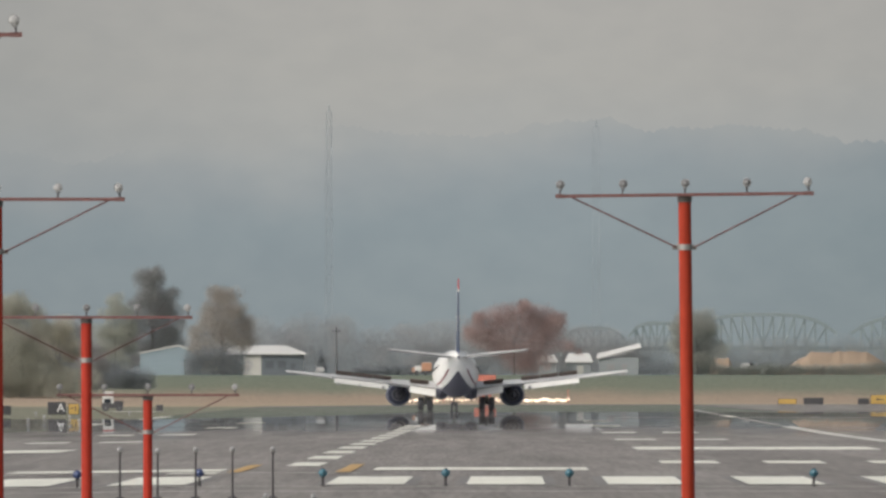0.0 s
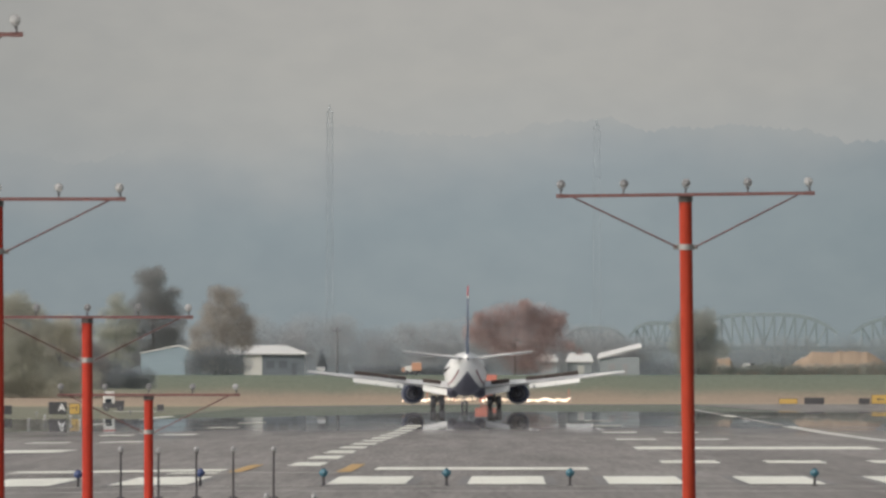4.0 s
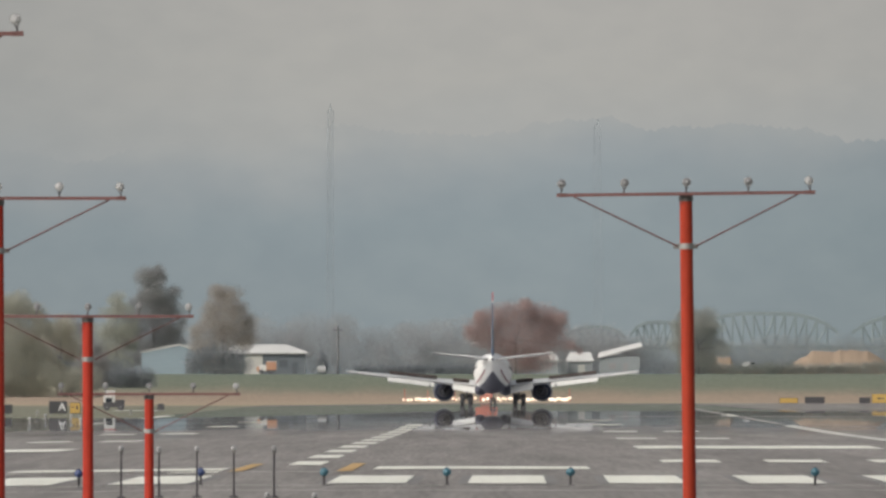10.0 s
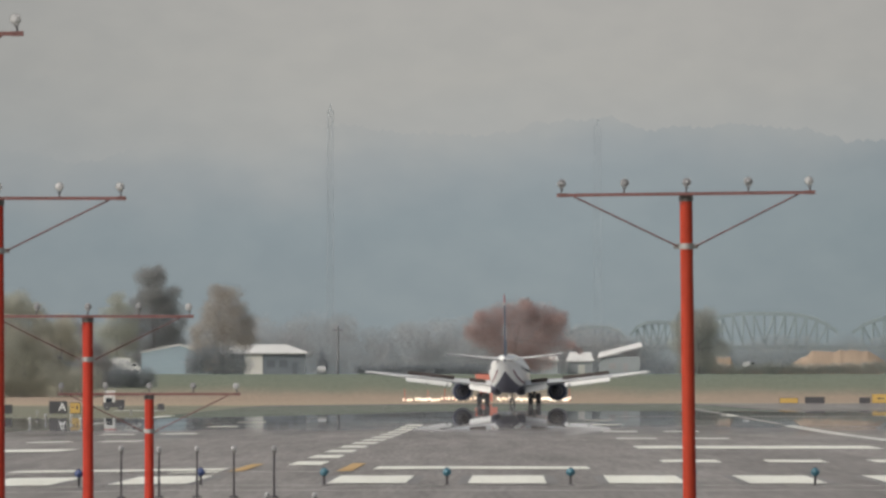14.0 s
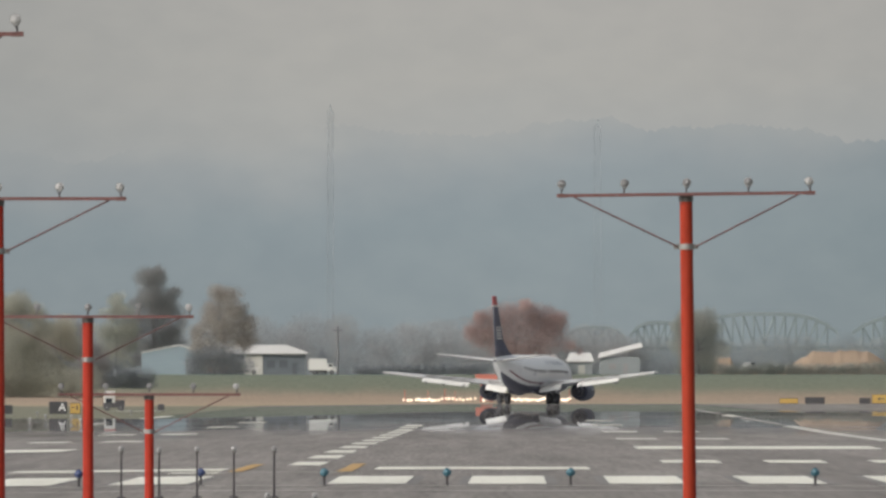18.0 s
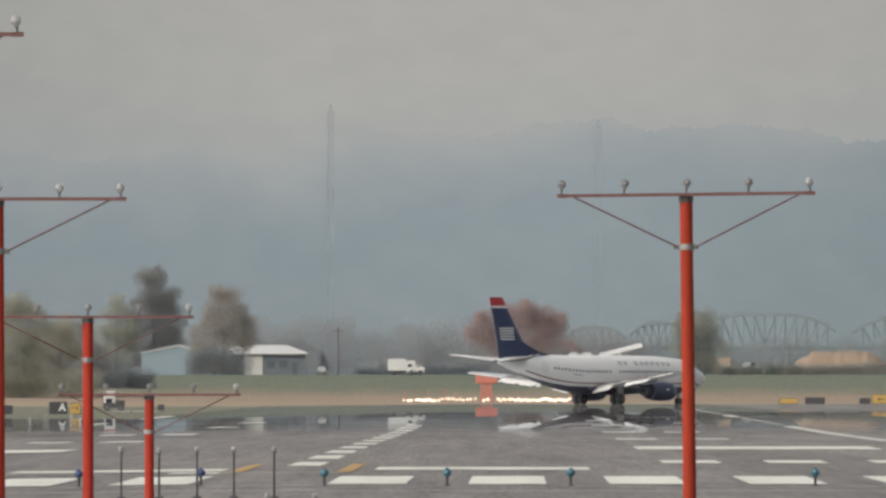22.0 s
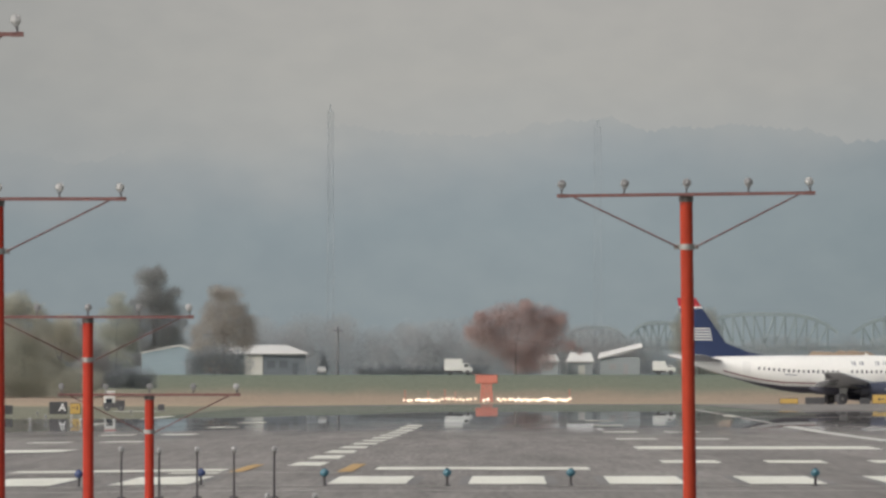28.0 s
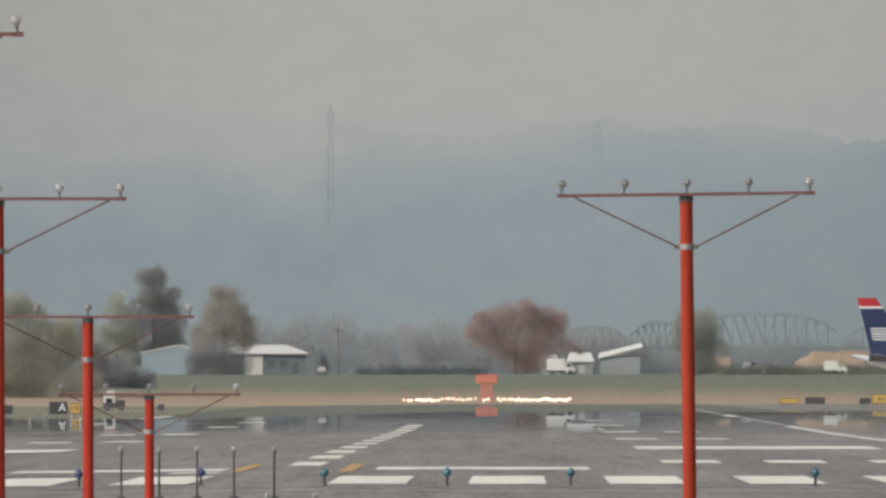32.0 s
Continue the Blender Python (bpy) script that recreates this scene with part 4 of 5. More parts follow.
house(-51.8, 4720, 11.6, 8, 4.15, 1.35, WALL_BLUE, ROOF_PALE, "pale blue metal shed with a white roof edge", 0.62, 0.2,
      openings=(("door", 2.6, 5.0, 0.0, 3.0, WALL_DARK),), name="shed")
long_house(-34.2, 4705, 16.0, 9, 4.1, 1.55, WALL_DARK, ROOF_PALE, "low house with a pale roof and white end wall", 4.2, 0.7,
           panels=(("white_panel", -3.7, -0.15, 0.0, 3.7, WALL_WHITE), ("window", 0.6, 2.2, 1.3, 2.7, HOUSE_GLASS), ("window", 3.0, 4.6, 1.3, 2.7, HOUSE_GLASS), ("door", 5.5, 6.4, 0.0, 2.2, HOUSE_GLASS)))
long_house(20.3, 4725, 3.2, 5, 2.6, 1.3, YARD_GREY, ROOF_PALE, "small shed with a bright pale roof", 0.6, 0.3,
           panels=(("window", -0.8, 0.6, 0.9, 1.9, ROOF_GREY),), name="shed")
long_house(26.3, 4730, 4.6, 5, 2.6, 1.6, YARD_GREY, ROOF_PALE, "small shed with a bright pale roof", 0.7, 0.4,
           panels=(("white_panel", -0.4, 0.9, 0.0, 1.8, WALL_WHITE),), name="shed")
long_house(34.0, 4740, 7.6, 7, 4.3, 0.85, YARD_GREY, ROOF_PALE, "grey house with a slanting pale roof", 0.3, 0.5, 1.9,
           panels=(("window", -2.2, -0.8, 1.0, 2.1, ROOF_GREY), ("door", 0.6, 1.5, 0.0, 2.1, ROOF_GREY)))


def utility_pole(x, d, h):
    m = thing("utility_pole", ground_pose(x, d), "tall dark wooden utility pole with a crossarm", "utility pole")
    part("pole", tubed((0, 0, 0), (0, 0, h), 0.24, 0.16, 8), POLE_WOOD, m)
    part("crossarm", boxed(-0.9, 0.9, -0.08, 0.08, h - 0.9, h - 0.7), POLE_WOOD, m)
    for x in (-0.75, 0.75):
        part("insulator", lathed([(h - 0.7, 0.06), (h - 0.5, 0.08), (h - 0.45, 0.03)], origin=(x, 0, 0), n=8), GALV, m)


utility_pole(-20.1, 4720, 9.2)


def lattice_tower(x, d, z0, z1, w0, w1, bays, leg=0.045):
    m = thing("lattice_tower", pose(x, d, z0), "faint grey lattice mast on the far hill", "mast", "far masts")
    h = z1 - z0
    hw = [(w0 + (w1 - w0) * (k / bays) ** 0.7) / 2 for k in range(bays + 1)]
    for sx in (-1, 1):
        for sy in (-1, 1):
            bm = bmesh.new()
            rings(bm, [[(sx * hw[k] + leg * cx, sy * hw[k] + leg * cy, h * k / bays) for cx, cy in ((-1, -1), (1, -1), (1, 1), (-1, 1))] for k in range(bays + 1)])
            part("leg", bm, TOWER, m)
    for k in range(bays):
        a, b = h * k / bays, h * (k + 1) / bays
        for sy in (-1, 1):
            part("diagonal", tubed((-hw[k], sy * hw[k], a), (hw[k + 1], sy * hw[k + 1], b), leg * 0.65, n=4), TOWER, m)
            part("diagonal", tubed((hw[k], sy * hw[k], a), (-hw[k + 1], sy * hw[k + 1], b), leg * 0.65, n=4), TOWER, m)
            part("crossbar", tubed((-hw[k + 1], sy * hw[k + 1], b), (hw[k + 1], sy * hw[k + 1], b), leg * 0.65, n=4), TOWER, m)
    part("antenna", tubed((0, 0, h), (0, 0, h + 1.5), 0.12, 0.05, 6), TOWER, m)


# Tower steel matched to the hazy hill, the haze painted in.
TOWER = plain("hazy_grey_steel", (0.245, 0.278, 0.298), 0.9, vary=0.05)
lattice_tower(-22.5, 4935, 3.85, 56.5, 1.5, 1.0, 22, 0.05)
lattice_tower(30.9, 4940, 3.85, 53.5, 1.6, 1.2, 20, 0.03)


def truss_bridge(x0, x1, d, z_deck, z_top, panels):
    m = thing("truss_bridge", pose(0, d, 0), "grey steel arched truss bridge in haze", "bridge", "truss spans")
    w = 6.0
    for y in (0, w):
        pts = []
        for k in range(panels + 1):
            u = k / panels
            pts.append((x0 + (x1 - x0) * u, z_deck + (z_top - z_deck) * (0.4 + 0.6 * (1 - abs(2 * u - 1) ** 3.4))))
        bm = bmesh.new()
        rings(bm, [[(qx, y + 0.3 * cy, pz + 0.36 * cz) for cy, cz in ((-1, -1), (1, -1), (1, 1), (-1, 1))] for qx, pz in pts])
        part("top_chord", bm, STEEL_FAR, m)
        for k in range(1, panels):
            part("vertical", tubed((pts[k][0], y, z_deck), (pts[k][0], y, pts[k][1]), 0.19, n=5), STEEL_FAR, m)
            if k < panels - 1:
                lo, hi = (k, k + 1) if k >= panels / 2 else (k + 1, k)
                part("diagonal", tubed((pts[lo][0], y, z_deck), (pts[hi][0], y, pts[hi][1]), 0.17, n=5), STEEL_FAR, m)
    part("deck", boxed(x0 - 1, x1 + 1, -0.4, w + 0.4, z_deck - 0.9, z_deck), STEEL_FAR, m)
    for x in (x0, x1):
        part("pier", boxed(x - 0.8, x + 0.8, 0, w, 2.5, z_deck - 0.9), STEEL_FAR, m)


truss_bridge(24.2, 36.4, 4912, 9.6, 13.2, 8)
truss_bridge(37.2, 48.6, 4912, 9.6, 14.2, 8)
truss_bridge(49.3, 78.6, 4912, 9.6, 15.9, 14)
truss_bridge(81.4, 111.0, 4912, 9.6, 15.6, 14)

def bank_z(u, k, height, seed):
    """Height of a ragged earth bank at u across (-1 to 1) and k up its face."""
    rough = 1 + 0.1 * noise.noise(Vector((u * 2.2, seed, 0))) + 0.07 * noise.noise(Vector((u * 9.0, seed, 4))) + 0.03 * noise.noise(Vector((u * 31.0, seed, k)))
    return 3.6 + height * rough * min(1.0, max(0.0, 1 - u * u) * 1.6 * (0.8 + 0.2 * u)) * min(1.0, k * 1.4)


def earth_bank(x, half, height, seed):
    bm = bmesh.new()
    us = [-1 + 0.02 * k for k in range(101)]
    rings(bm, [[(x + half * u, 4826 + 6 * k, bank_z(u, k, height, seed)) for u in us] for k in (0, 0.3, 0.7, 1.0, 1.6)], closed=False)
    tagged(part("earth_bank", bm, TAN_EARTH, smooth=True), "bare tan earth bank by the road", "earth bank", kind="structure")


earth_bank(77.0, 12.0, 4.7, 1)
earth_bank(54.6, 2.8, 3.6, 2)
earth_bank(60.1, 4.0, 1.15, 3)
woods("bushes", 46, 64, 4818, 2.2, 0.5, LEAF_SHRUB, "low dull green bushes before an earth bank", 30, 16000, 0.12, 2.0)
woods("bushes", 63, 100, 4817, 2.3, 0.5, LEAF_SHRUB, "low dull green bushes before an earth bank", 31, 32000, 0.12, 2.0)
woods("bushes", -46.5, -36.2, 4590, 5.4, 1.6, LEAF_HEDGE, "dark bushes below a brown autumn tree", 33, 12000, 0.14, 2.0)
woods("bushes", -79.2, -59, 4176, 5.4, 1.6, LEAF_OLIVE, "olive undergrowth below the autumn trees", 28, 60000, 0.09, 3.0)
woods("bushes", -61.9, -51.4, 4290, 3.2, 0.6, LEAF_DARK, "dark bushes at the grass edge", 29, 22000, 0.11, 2.0)


# ---- vehicles on the far road ----
def box_truck(m0, label, length, height, paint=None):
    paint = paint or TRUCK_WHITE
    m = thing("box_truck", m0, label, "truck", "road vehicles")
    l2 = length / 2
    part("cargo_box", boxed(-l2, l2 - 1.82, -1.2, 1.2, 0.75, height, 0.06), paint, m)
    cab = part("cab", boxed(l2 - 1.8, l2 - 0.55, -1.1, 1.1, 0.5, height * 0.72, 0.1), TRUCK_WHITE, m)
    part("bulkhead", boxed(l2 - 1.84, l2 - 1.78, -1.05, 1.05, 0.75, height * 0.7), TRUCK_WHITE, m)
    part("hood", boxed(l2 - 0.7, l2, -1.0, 1.0, 0.5, 1.35, 0.1), paint, m)
    part("side_window", boxed(l2 - 1.5, l2 - 0.75, -1.13, -1.09, 1.45, height * 0.66), GLASS_DARK, cab)
    part("cargo_roof", boxed(-l2 - 0.02, l2 - 1.8, -1.22, 1.22, height - 0.05, height + 0.06, 0.02), TRUCK_WHITE, m)
    part("chassis", boxed(-l2 + 0.1, l2 - 0.1, -0.9, 0.9, 0.45, 0.75), DARK_STEEL, m)
    for x in (-l2 + 1.1, l2 - 0.9):
        for y in (-1.0, 1.0):
            wheel_at(m, x, y, 0.43, 0.3, "y")
    return m


def car(m0, paint, label):
    m = thing("car", m0, label, "car", "road vehicles")
    part("body", boxed(-2.1, 2.1, -0.85, 0.85, 0.35, 0.95, 0.12), paint, m)
    bm = bmesh.new()
    rings(bm, [[(-1.4, y, 0.93), (-1.0, y * 0.9, 1.45), (0.5, y * 0.9, 1.45), (1.1, y, 0.93)] for y in (-0.8, 0.8)])
    cab = part("cabin", bm, paint, m)
    part("side_window", boxed(-0.95, 0.5, -0.83, -0.74, 1.0, 1.36), GLASS_DARK, cab)
    for x in (-1.3, 1.3):
        for y in (-0.75, 0.75):
            wheel_at(m, x, y, 0.33, 0.22, "y")
    return m


car(ground_pose(-22.8, 4640, 90), PALE_PAINT, "white parked car below a small conifer")
car(pose(60.1, 4834, bank_z(0, 1, 1.15, 3) - 0.02, 0, 0, 60), PALE_PAINT, "white parked car by the road")
truck_a = box_truck(ground_pose(-60, 4572), "white box truck driving on the far road", 5.2, 2.9)
truck_b = box_truck(ground_pose(-60, 4615), "white delivery van driving on the far road", 4.3, 2.5)
truck_c = box_truck(ground_pose(-4, 4625), "orange utility truck with a white front", 3.7, 2.35, TRUCK_ORANGE)


# ---- the airliner ----
# Its space: +Y towards the nose, the origin on the ground below the main gear.
HULL = [(0, 0.06, 2.58, 2.72), (0.25, 0.42, 2.22, 3.02), (0.7, 0.74, 1.92, 3.35), (1.4, 1.1, 1.62, 3.68), (2.4, 1.45, 1.36, 4.3), (3.2, 1.64, 1.24, 4.56),
        (4.5, 1.8, 1.16, 4.76), (6.2, 1.88, 1.13, 4.92), (8.5, 1.88, 1.13, 5.04), (12, 1.88, 1.13, 5.1), (18, 1.88, 1.13, 5.1), (20.5, 1.87, 1.2, 5.1), (22.5, 1.8, 1.45, 5.1),
        (25, 1.58, 2.0, 5.08), (27.5, 1.22, 2.72, 5.04), (29.5, 0.85, 3.35, 4.98), (31.2, 0.5, 3.9, 4.88), (32.2, 0.26, 4.22, 4.74), (32.6, 0.08, 4.4, 4.58)]
NOSE = 16.4


def hull_at(d):
    for a, b in zip(HULL, HULL[1:]):
        if d <= b[0]:
            k = (d - a[0]) / (b[0] - a[0])
            return [p + (q - p) * k for p, q in zip(a[1:], b[1:])]
    return HULL[-1][1:]


def hull_point(d, theta, grow=0.0):
    """theta: 0 at the top, turning to starboard."""
    w, zb, zt = hull_at(d)
    zc, h = (zb + zt) / 2, (zt - zb) / 2
    return Vector(((w + grow) * math.sin(theta), NOSE - d, zc + (h + grow) * math.cos(theta)))


def hull_skin(d0, d1, th0, th1, n=24, grow=0.0, extra=()):
    ds = sorted({d0, d1, *[s[0] for s in HULL if d0 < s[0] < d1], *extra})
    bm = bmesh.new()
    rings(bm, [[hull_point(d, th0 + (th1 - th0) * k / n, grow) for k in range(n + 1)] for d in ds], closed=False)
    return bm


def stripe_angle(d, up=0.0):
    """Angle from the top at which the dark belly begins; it thins out towards the tail."""
    w, zb, zt = hull_at(d)
    zc, h = (zb + zt) / 2, (zt - zb) / 2
    full = h * 0.36
    k = min(1.0, max(0.0, (d - 1.9) / 1.3)) ** 0.6 if d < 20 else max(0.0, (29.4 - d) / 9.4) ** 1.1
    thick = full * k + (up if 2.0 < d < 29.0 else 0.0)
    return math.acos(max(-1.0, min(0.2, (zb + thick - zc) / h)))


def band_skin(ds, upper, lower, n, grow=0.0):
    """The hull between two angles that vary along it."""
    bm = bmesh.new()
    rings(bm, [[hull_point(d, upper(d) + (lower(d) - upper(d)) * k / n, grow) for k in range(n + 1)] for d in ds], closed=False)
    return bm


def blade(sections, thick):
    """A wing-like solid from (x, leading-edge y, chord, z) sections; thick: share of the chord."""
    prof = [(0, 0), (0.08, 0.5), (0.35, 0.62), (0.7, 0.35), (1, 0.03), (1, -0.03), (0.7, -0.2), (0.35, -0.38), (0.08, -0.35)]
    bm = bmesh.new()
    rings(bm, [[(x, le - u * c, z + v * thick * c) for u, v in prof] for x, le, c, z in sections])
    return bm


def slab(points, normal):
    """A flat panel from corner points with thickness along normal."""
    n = Vector(normal)
    bm = bmesh.new()
    rings(bm, [[Vector(p) - n for p in points], [Vector(p) + n for p in points]])
    return bm


def airliner():
    a = thing("airliner", pose(1.2, 2090, 0), "twin-engined white airliner with navy tail and belly", "airplane")
    ds = sorted([s[0] for s in HULL[:-6]] + [1.9, 2.05, 2.7]) + [23.5, 25, 26, 27, 28, 28.8, 29.5, 30.3, 30.8, 31.2, 32.2, 32.6]
    part("fuselage", band_skin(ds, lambda d: -stripe_angle(d), lambda d: stripe_angle(d), 40), WHITE, a, smooth=True)
    part("belly", band_skin([d for d in ds if 1.9 <= d <= 29.5], lambda d: stripe_angle(d), lambda d: math.tau - stripe_angle(d), 20, 0.002), BELLY, a,
         "dark navy underside", smooth=True)
    for s in (-1, 1):
        part("cheat_line", band_skin([d for d in ds if 1.9 <= d <= 28.8], lambda d: s * stripe_angle(d, 0.42), lambda d: s * stripe_angle(d, 0.3), 3, 0.006), STRIPE, a,
             "thin maroon stripe", smooth=True)
    part("tail_cone", lathed([(0, 0.14), (0.3, 0.1), (0.42, 0.02)], axis=(0, -1, 0.1), origin=(0, NOSE - 32.5, 4.48), n=12), HOT_METAL, a)
    # cockpit and cabin windows
    for s in (-1, 1):
        for d0, d1 in ((1.5, 1.95), (2.0, 2.45), (2.5, 2.85)):
            e = 0.28 if d0 < 1.8 else 0.5
            part("cockpit_window", hull_skin(d0, d1, s * (e + 0.12), s * (e + 0.52), 3, 0.012), GLASS_DARK, a)
    th = math.acos((3.4 - 3.115) / 1.985)
    win = slab([(0, -0.11, -0.1), (0, -0.05, -0.15), (0, 0.05, -0.15), (0, 0.11, -0.1), (0, 0.11, 0.1), (0, 0.05, 0.15), (0, -0.05, 0.15), (0, -0.11, 0.1)], (0.012, 0, 0))
    first = part("cabin_window", win, CABIN_GLASS, a)
    spots = [5.9 + 0.52 * k for k in range(38) if k not in (0, 19, 20)]
    made = False
    for s in (-1, 1):
        for d in spots:
            p = hull_point(d, s * th, 0.004)
            ob = first if not made else first.copy()
            if made:
                scene.collection.objects.link(ob)
            made = True
            ob.location = p
    for s in (-1, 1):
        for d in (4.6, 26.0):
            part("cabin_door", hull_skin(d, d + 0.85, s * (th - 0.45), s * (th + 0.5), 8, 0.008), DOOR_WHITE, a)
        # title along the cabin: plain bars
        for i in range(10):
            if i == (7 if s > 0 else 2):
                continue
            d0 = 7.25 + 0.84 * i
            part("title_bar", hull_skin(d0, d0 + 0.2, s * (th - 0.62), s * (th - 0.36), 3, 0.006), TITLE, a)
            part("title_bar", hull_skin(d0 + 0.34, d0 + 0.44, s * (th - 0.62), s * (th - 0.36), 3, 0.006), TITLE, a)
        part("small_mark", hull_skin(21.2, 22.5, s * (th + 0.2), s * (th + 0.25), 2, 0.006), TITLE, a)
    # fin
    def fin_skin(z0, z1, name, mat, grow=0.0):
        def edge(z):
            k = (z - 5.0) / 6.1
            le = -11.0 + (-15.2 + 11.0) * k
            te = -15.75 + (-17.2 + 15.75) * k
            return le, te, 0.34 - 0.24 * k
        zs = [z0, (z0 + z1) / 2, z1]
        bm = bmesh.new()
        lp = []
        for z in zs:
            le, te, t = edge(z)
            c = le - te
            t = t / 2 + grow
            lp.append([(0, le + grow, z), (t * 0.8, le - 0.1 * c, z), (t, le - 0.35 * c, z), (t * 0.6, le - 0.7 * c, z), (0.02 + grow, te - grow, z),
                       (-0.02 - grow, te - grow, z), (-t * 0.6, le - 0.7 * c, z), (-t, le - 0.35 * c, z), (-t * 0.8, le - 0.1 * c, z)])
        rings(bm, lp)
        return part(name, bm, mat, a)
    fin_skin(4.7, 10.0, "fin", NAVY)
    fin_skin(10.0, 10.2, "fin_band", WHITE)
    fin_skin(10.2, 11.1, "fin_tip", RED)
    bm = bmesh.new()
    rings(bm, [[(0.0, -7.6, 5.06), (0.1, -9.5, 5.02), (0.17, -12.5, 5.0), (-0.17, -12.5, 5.0), (-0.1, -9.5, 5.02)],
               [(0.0, -7.8, 5.1), (0.06, -9.5, 5.42), (0.14, -12.5, 6.6), (-0.14, -12.5, 6.6), (-0.06, -9.5, 5.42)]])
    part("dorsal_fillet", bm, NAVY, a)
    for s in (-1, 1):
        for i, z in enumerate((6.76, 7.04, 7.32, 7.6, 7.88)):
            k = (z - 5) / 6.1
            te = -15.75 - 1.45 * k
            y1 = te + (0.6 if i < 3 else 0.66)
            bm = slab([(0, y1, z - 0.066), (0, y1 + 2.15, z - 0.066), (0, y1 + 2.12, z + 0.066), (0, y1 - 0.02, z + 0.066)], (0.02, 0, 0))
            ob = part("fin_emblem_bar", bm, WHITE, a)
            ob.location.x = s * 0.12
        part("rudder_line", slab([(0, -15.9, 5.6), (0, -15.87, 5.6), (0, -16.9, 9.9), (0, -16.93, 9.9)], (0.005, 0, 0)), WING_GREY, a).location.x = s * 0.06
    # wings and tailplane
    for s in (-1, 1):
        W = [(s * 1.2, 4.4, 7.2, 1.85), (s * 4.9, 2.35, 4.5, 2.25), (s * 9.8, -0.45, 2.9, 2.78), (s * 14.3, -3.05, 1.65, 3.28), (s * 14.44, -3.4, 1.2, 3.32)]
        part("wing", blade(W, 0.13), WING_GREY, a)
        T = [(s * 0.3, -12.2, 3.7, 4.5), (s * 3.1, -14.0, 2.4, 4.83), (s * 5.85, -15.75, 1.15, 5.15), (s * 5.95, -16.05, 0.8, 5.16)]
        tailplane = part("tailplane", blade(T, 0.075), FLAP, a)
        bm = bmesh.new()
        low = [(0.01, -0.06), (0.08, -0.38), (0.35, -0.41), (0.7, -0.23), (1, -0.05)]
        rings(bm, [[(x, le - u * c, z + v * 0.075 * c) for u, v in low] for x, le, c, z in T], closed=False)
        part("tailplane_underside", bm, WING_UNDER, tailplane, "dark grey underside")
        # lowered flaps: inboard and outboard
        for x0, x1, y0, y1, z0, z1, drop in ((1.75, 3.95, -2.35, -2.2, 1.78, 2.08, 0.56), (5.75, 10.35, -2.28, -3.55, 2.2, 2.72, 0.36)):
            q = [(s * x0, y0, z0), (s * x1, y1, z1), (s * x1, y1 - 0.75, z1 - drop * 0.85), (s * x0, y0 - 0.8, z0 - drop)]
            h = ((q[0][0] + q[1][0]) / 2, (y0 + y1) / 2, (z0 + z1) / 2)
            ob = part("flap", slab([Vector(p) - Vector(h) for p in q], (0, 0.03, 0.05)), FLAP, a, "white lowered flap")
            ob.location = h
            plane_flaps.append((ob, h, math.degrees(math.atan2(drop * 0.92, 0.78))))
        for x in (6.2, 8.2, 10.0):
            t = x / 14.44
            y, z = -2.1 - 1.2 * max(0, t - 0.3) / 0.4, 1.75 + 1.45 * (t - 0.12)
            part("flap_fairing", lathed([(0, 0.03), (0.5, 0.12), (1.3, 0.16), (2.0, 0.11), (2.6, 0.02)], axis=(0, -1, -0.13), origin=(s * x, y + 1.1, z - 0.05), n=10), WING_UNDER, a)
        # raised spoilers
        for x0, x1 in ((2.3, 3.95), (5.5, 7.03), (7.08, 8.6), (8.65, 10.2)):
            def zt(x):
                return 1.85 + 1.45 * (x - 1.2) / 13.1 + 0.22
            def yt(x):
                return -1.35 - 1.65 * max(0, x - 4.5) / 6.0
            q = [(s * x0, yt(x0) + 0.3, zt(x0)), (s * x1, yt(x1) + 0.3, zt(x1)), (s * x1, yt(x1) - 0.25, zt(x1) + 0.32), (s * x0, yt(x0) - 0.25, zt(x0) + 0.32)]
            h = ((q[0][0] + q[1][0]) / 2, (q[0][1] + q[1][1]) / 2, (q[0][2] + q[1][2]) / 2)
            ob = part("spoiler", slab([Vector(p) - Vector(h) for p in q], (0, 0.02, 0.015)), SPOILER, a, "dark raised spoiler")
            ob.location = h
            plane_spoilers.append((ob, h, 30.0))
        tip = [(10.5, -3.0, 2.82), (14.2, -4.45, 3.27), (14.2, -4.78, 3.24), (10.5, -3.6, 2.76)]
        aileron = part("aileron", slab([(s * x, y, z + 0.05) for x, y, z in tip], (0, 0.0, 0.035)), FLAP, a)
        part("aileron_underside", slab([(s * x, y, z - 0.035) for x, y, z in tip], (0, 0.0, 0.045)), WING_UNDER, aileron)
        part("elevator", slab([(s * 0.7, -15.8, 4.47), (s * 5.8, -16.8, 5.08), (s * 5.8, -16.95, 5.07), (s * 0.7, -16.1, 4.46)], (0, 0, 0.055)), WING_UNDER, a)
        # engine
        ex = s * 4.83
        def flat(prof, oy, mat, name, lab=""):
            bm = bmesh.new()
            rings(bm, [[(ex + r * math.cos(k * math.tau / 24), oy - y, 1.32 + r * math.sin(k * math.tau / 24) * (0.97 if math.sin(k * math.tau / 24) > 0 else 0.9)) for k in range(24)] for y, r in prof])
            return part(name, bm, mat, a, lab, smooth=False)
        flat([(0.12, 0.9), (0.5, 1.02), (1.4, 1.07), (2.5, 1.03), (3.4, 0.9), (3.42, 0.84)], 5.6, NACELLE, "engine_cowl")
        flat([(0.14, 0.78), (0.02, 0.83), (0.0, 0.87), (0.05, 0.91), (0.14, 0.92)], 5.6, LIP, "inlet_lip", "polished inlet lip")
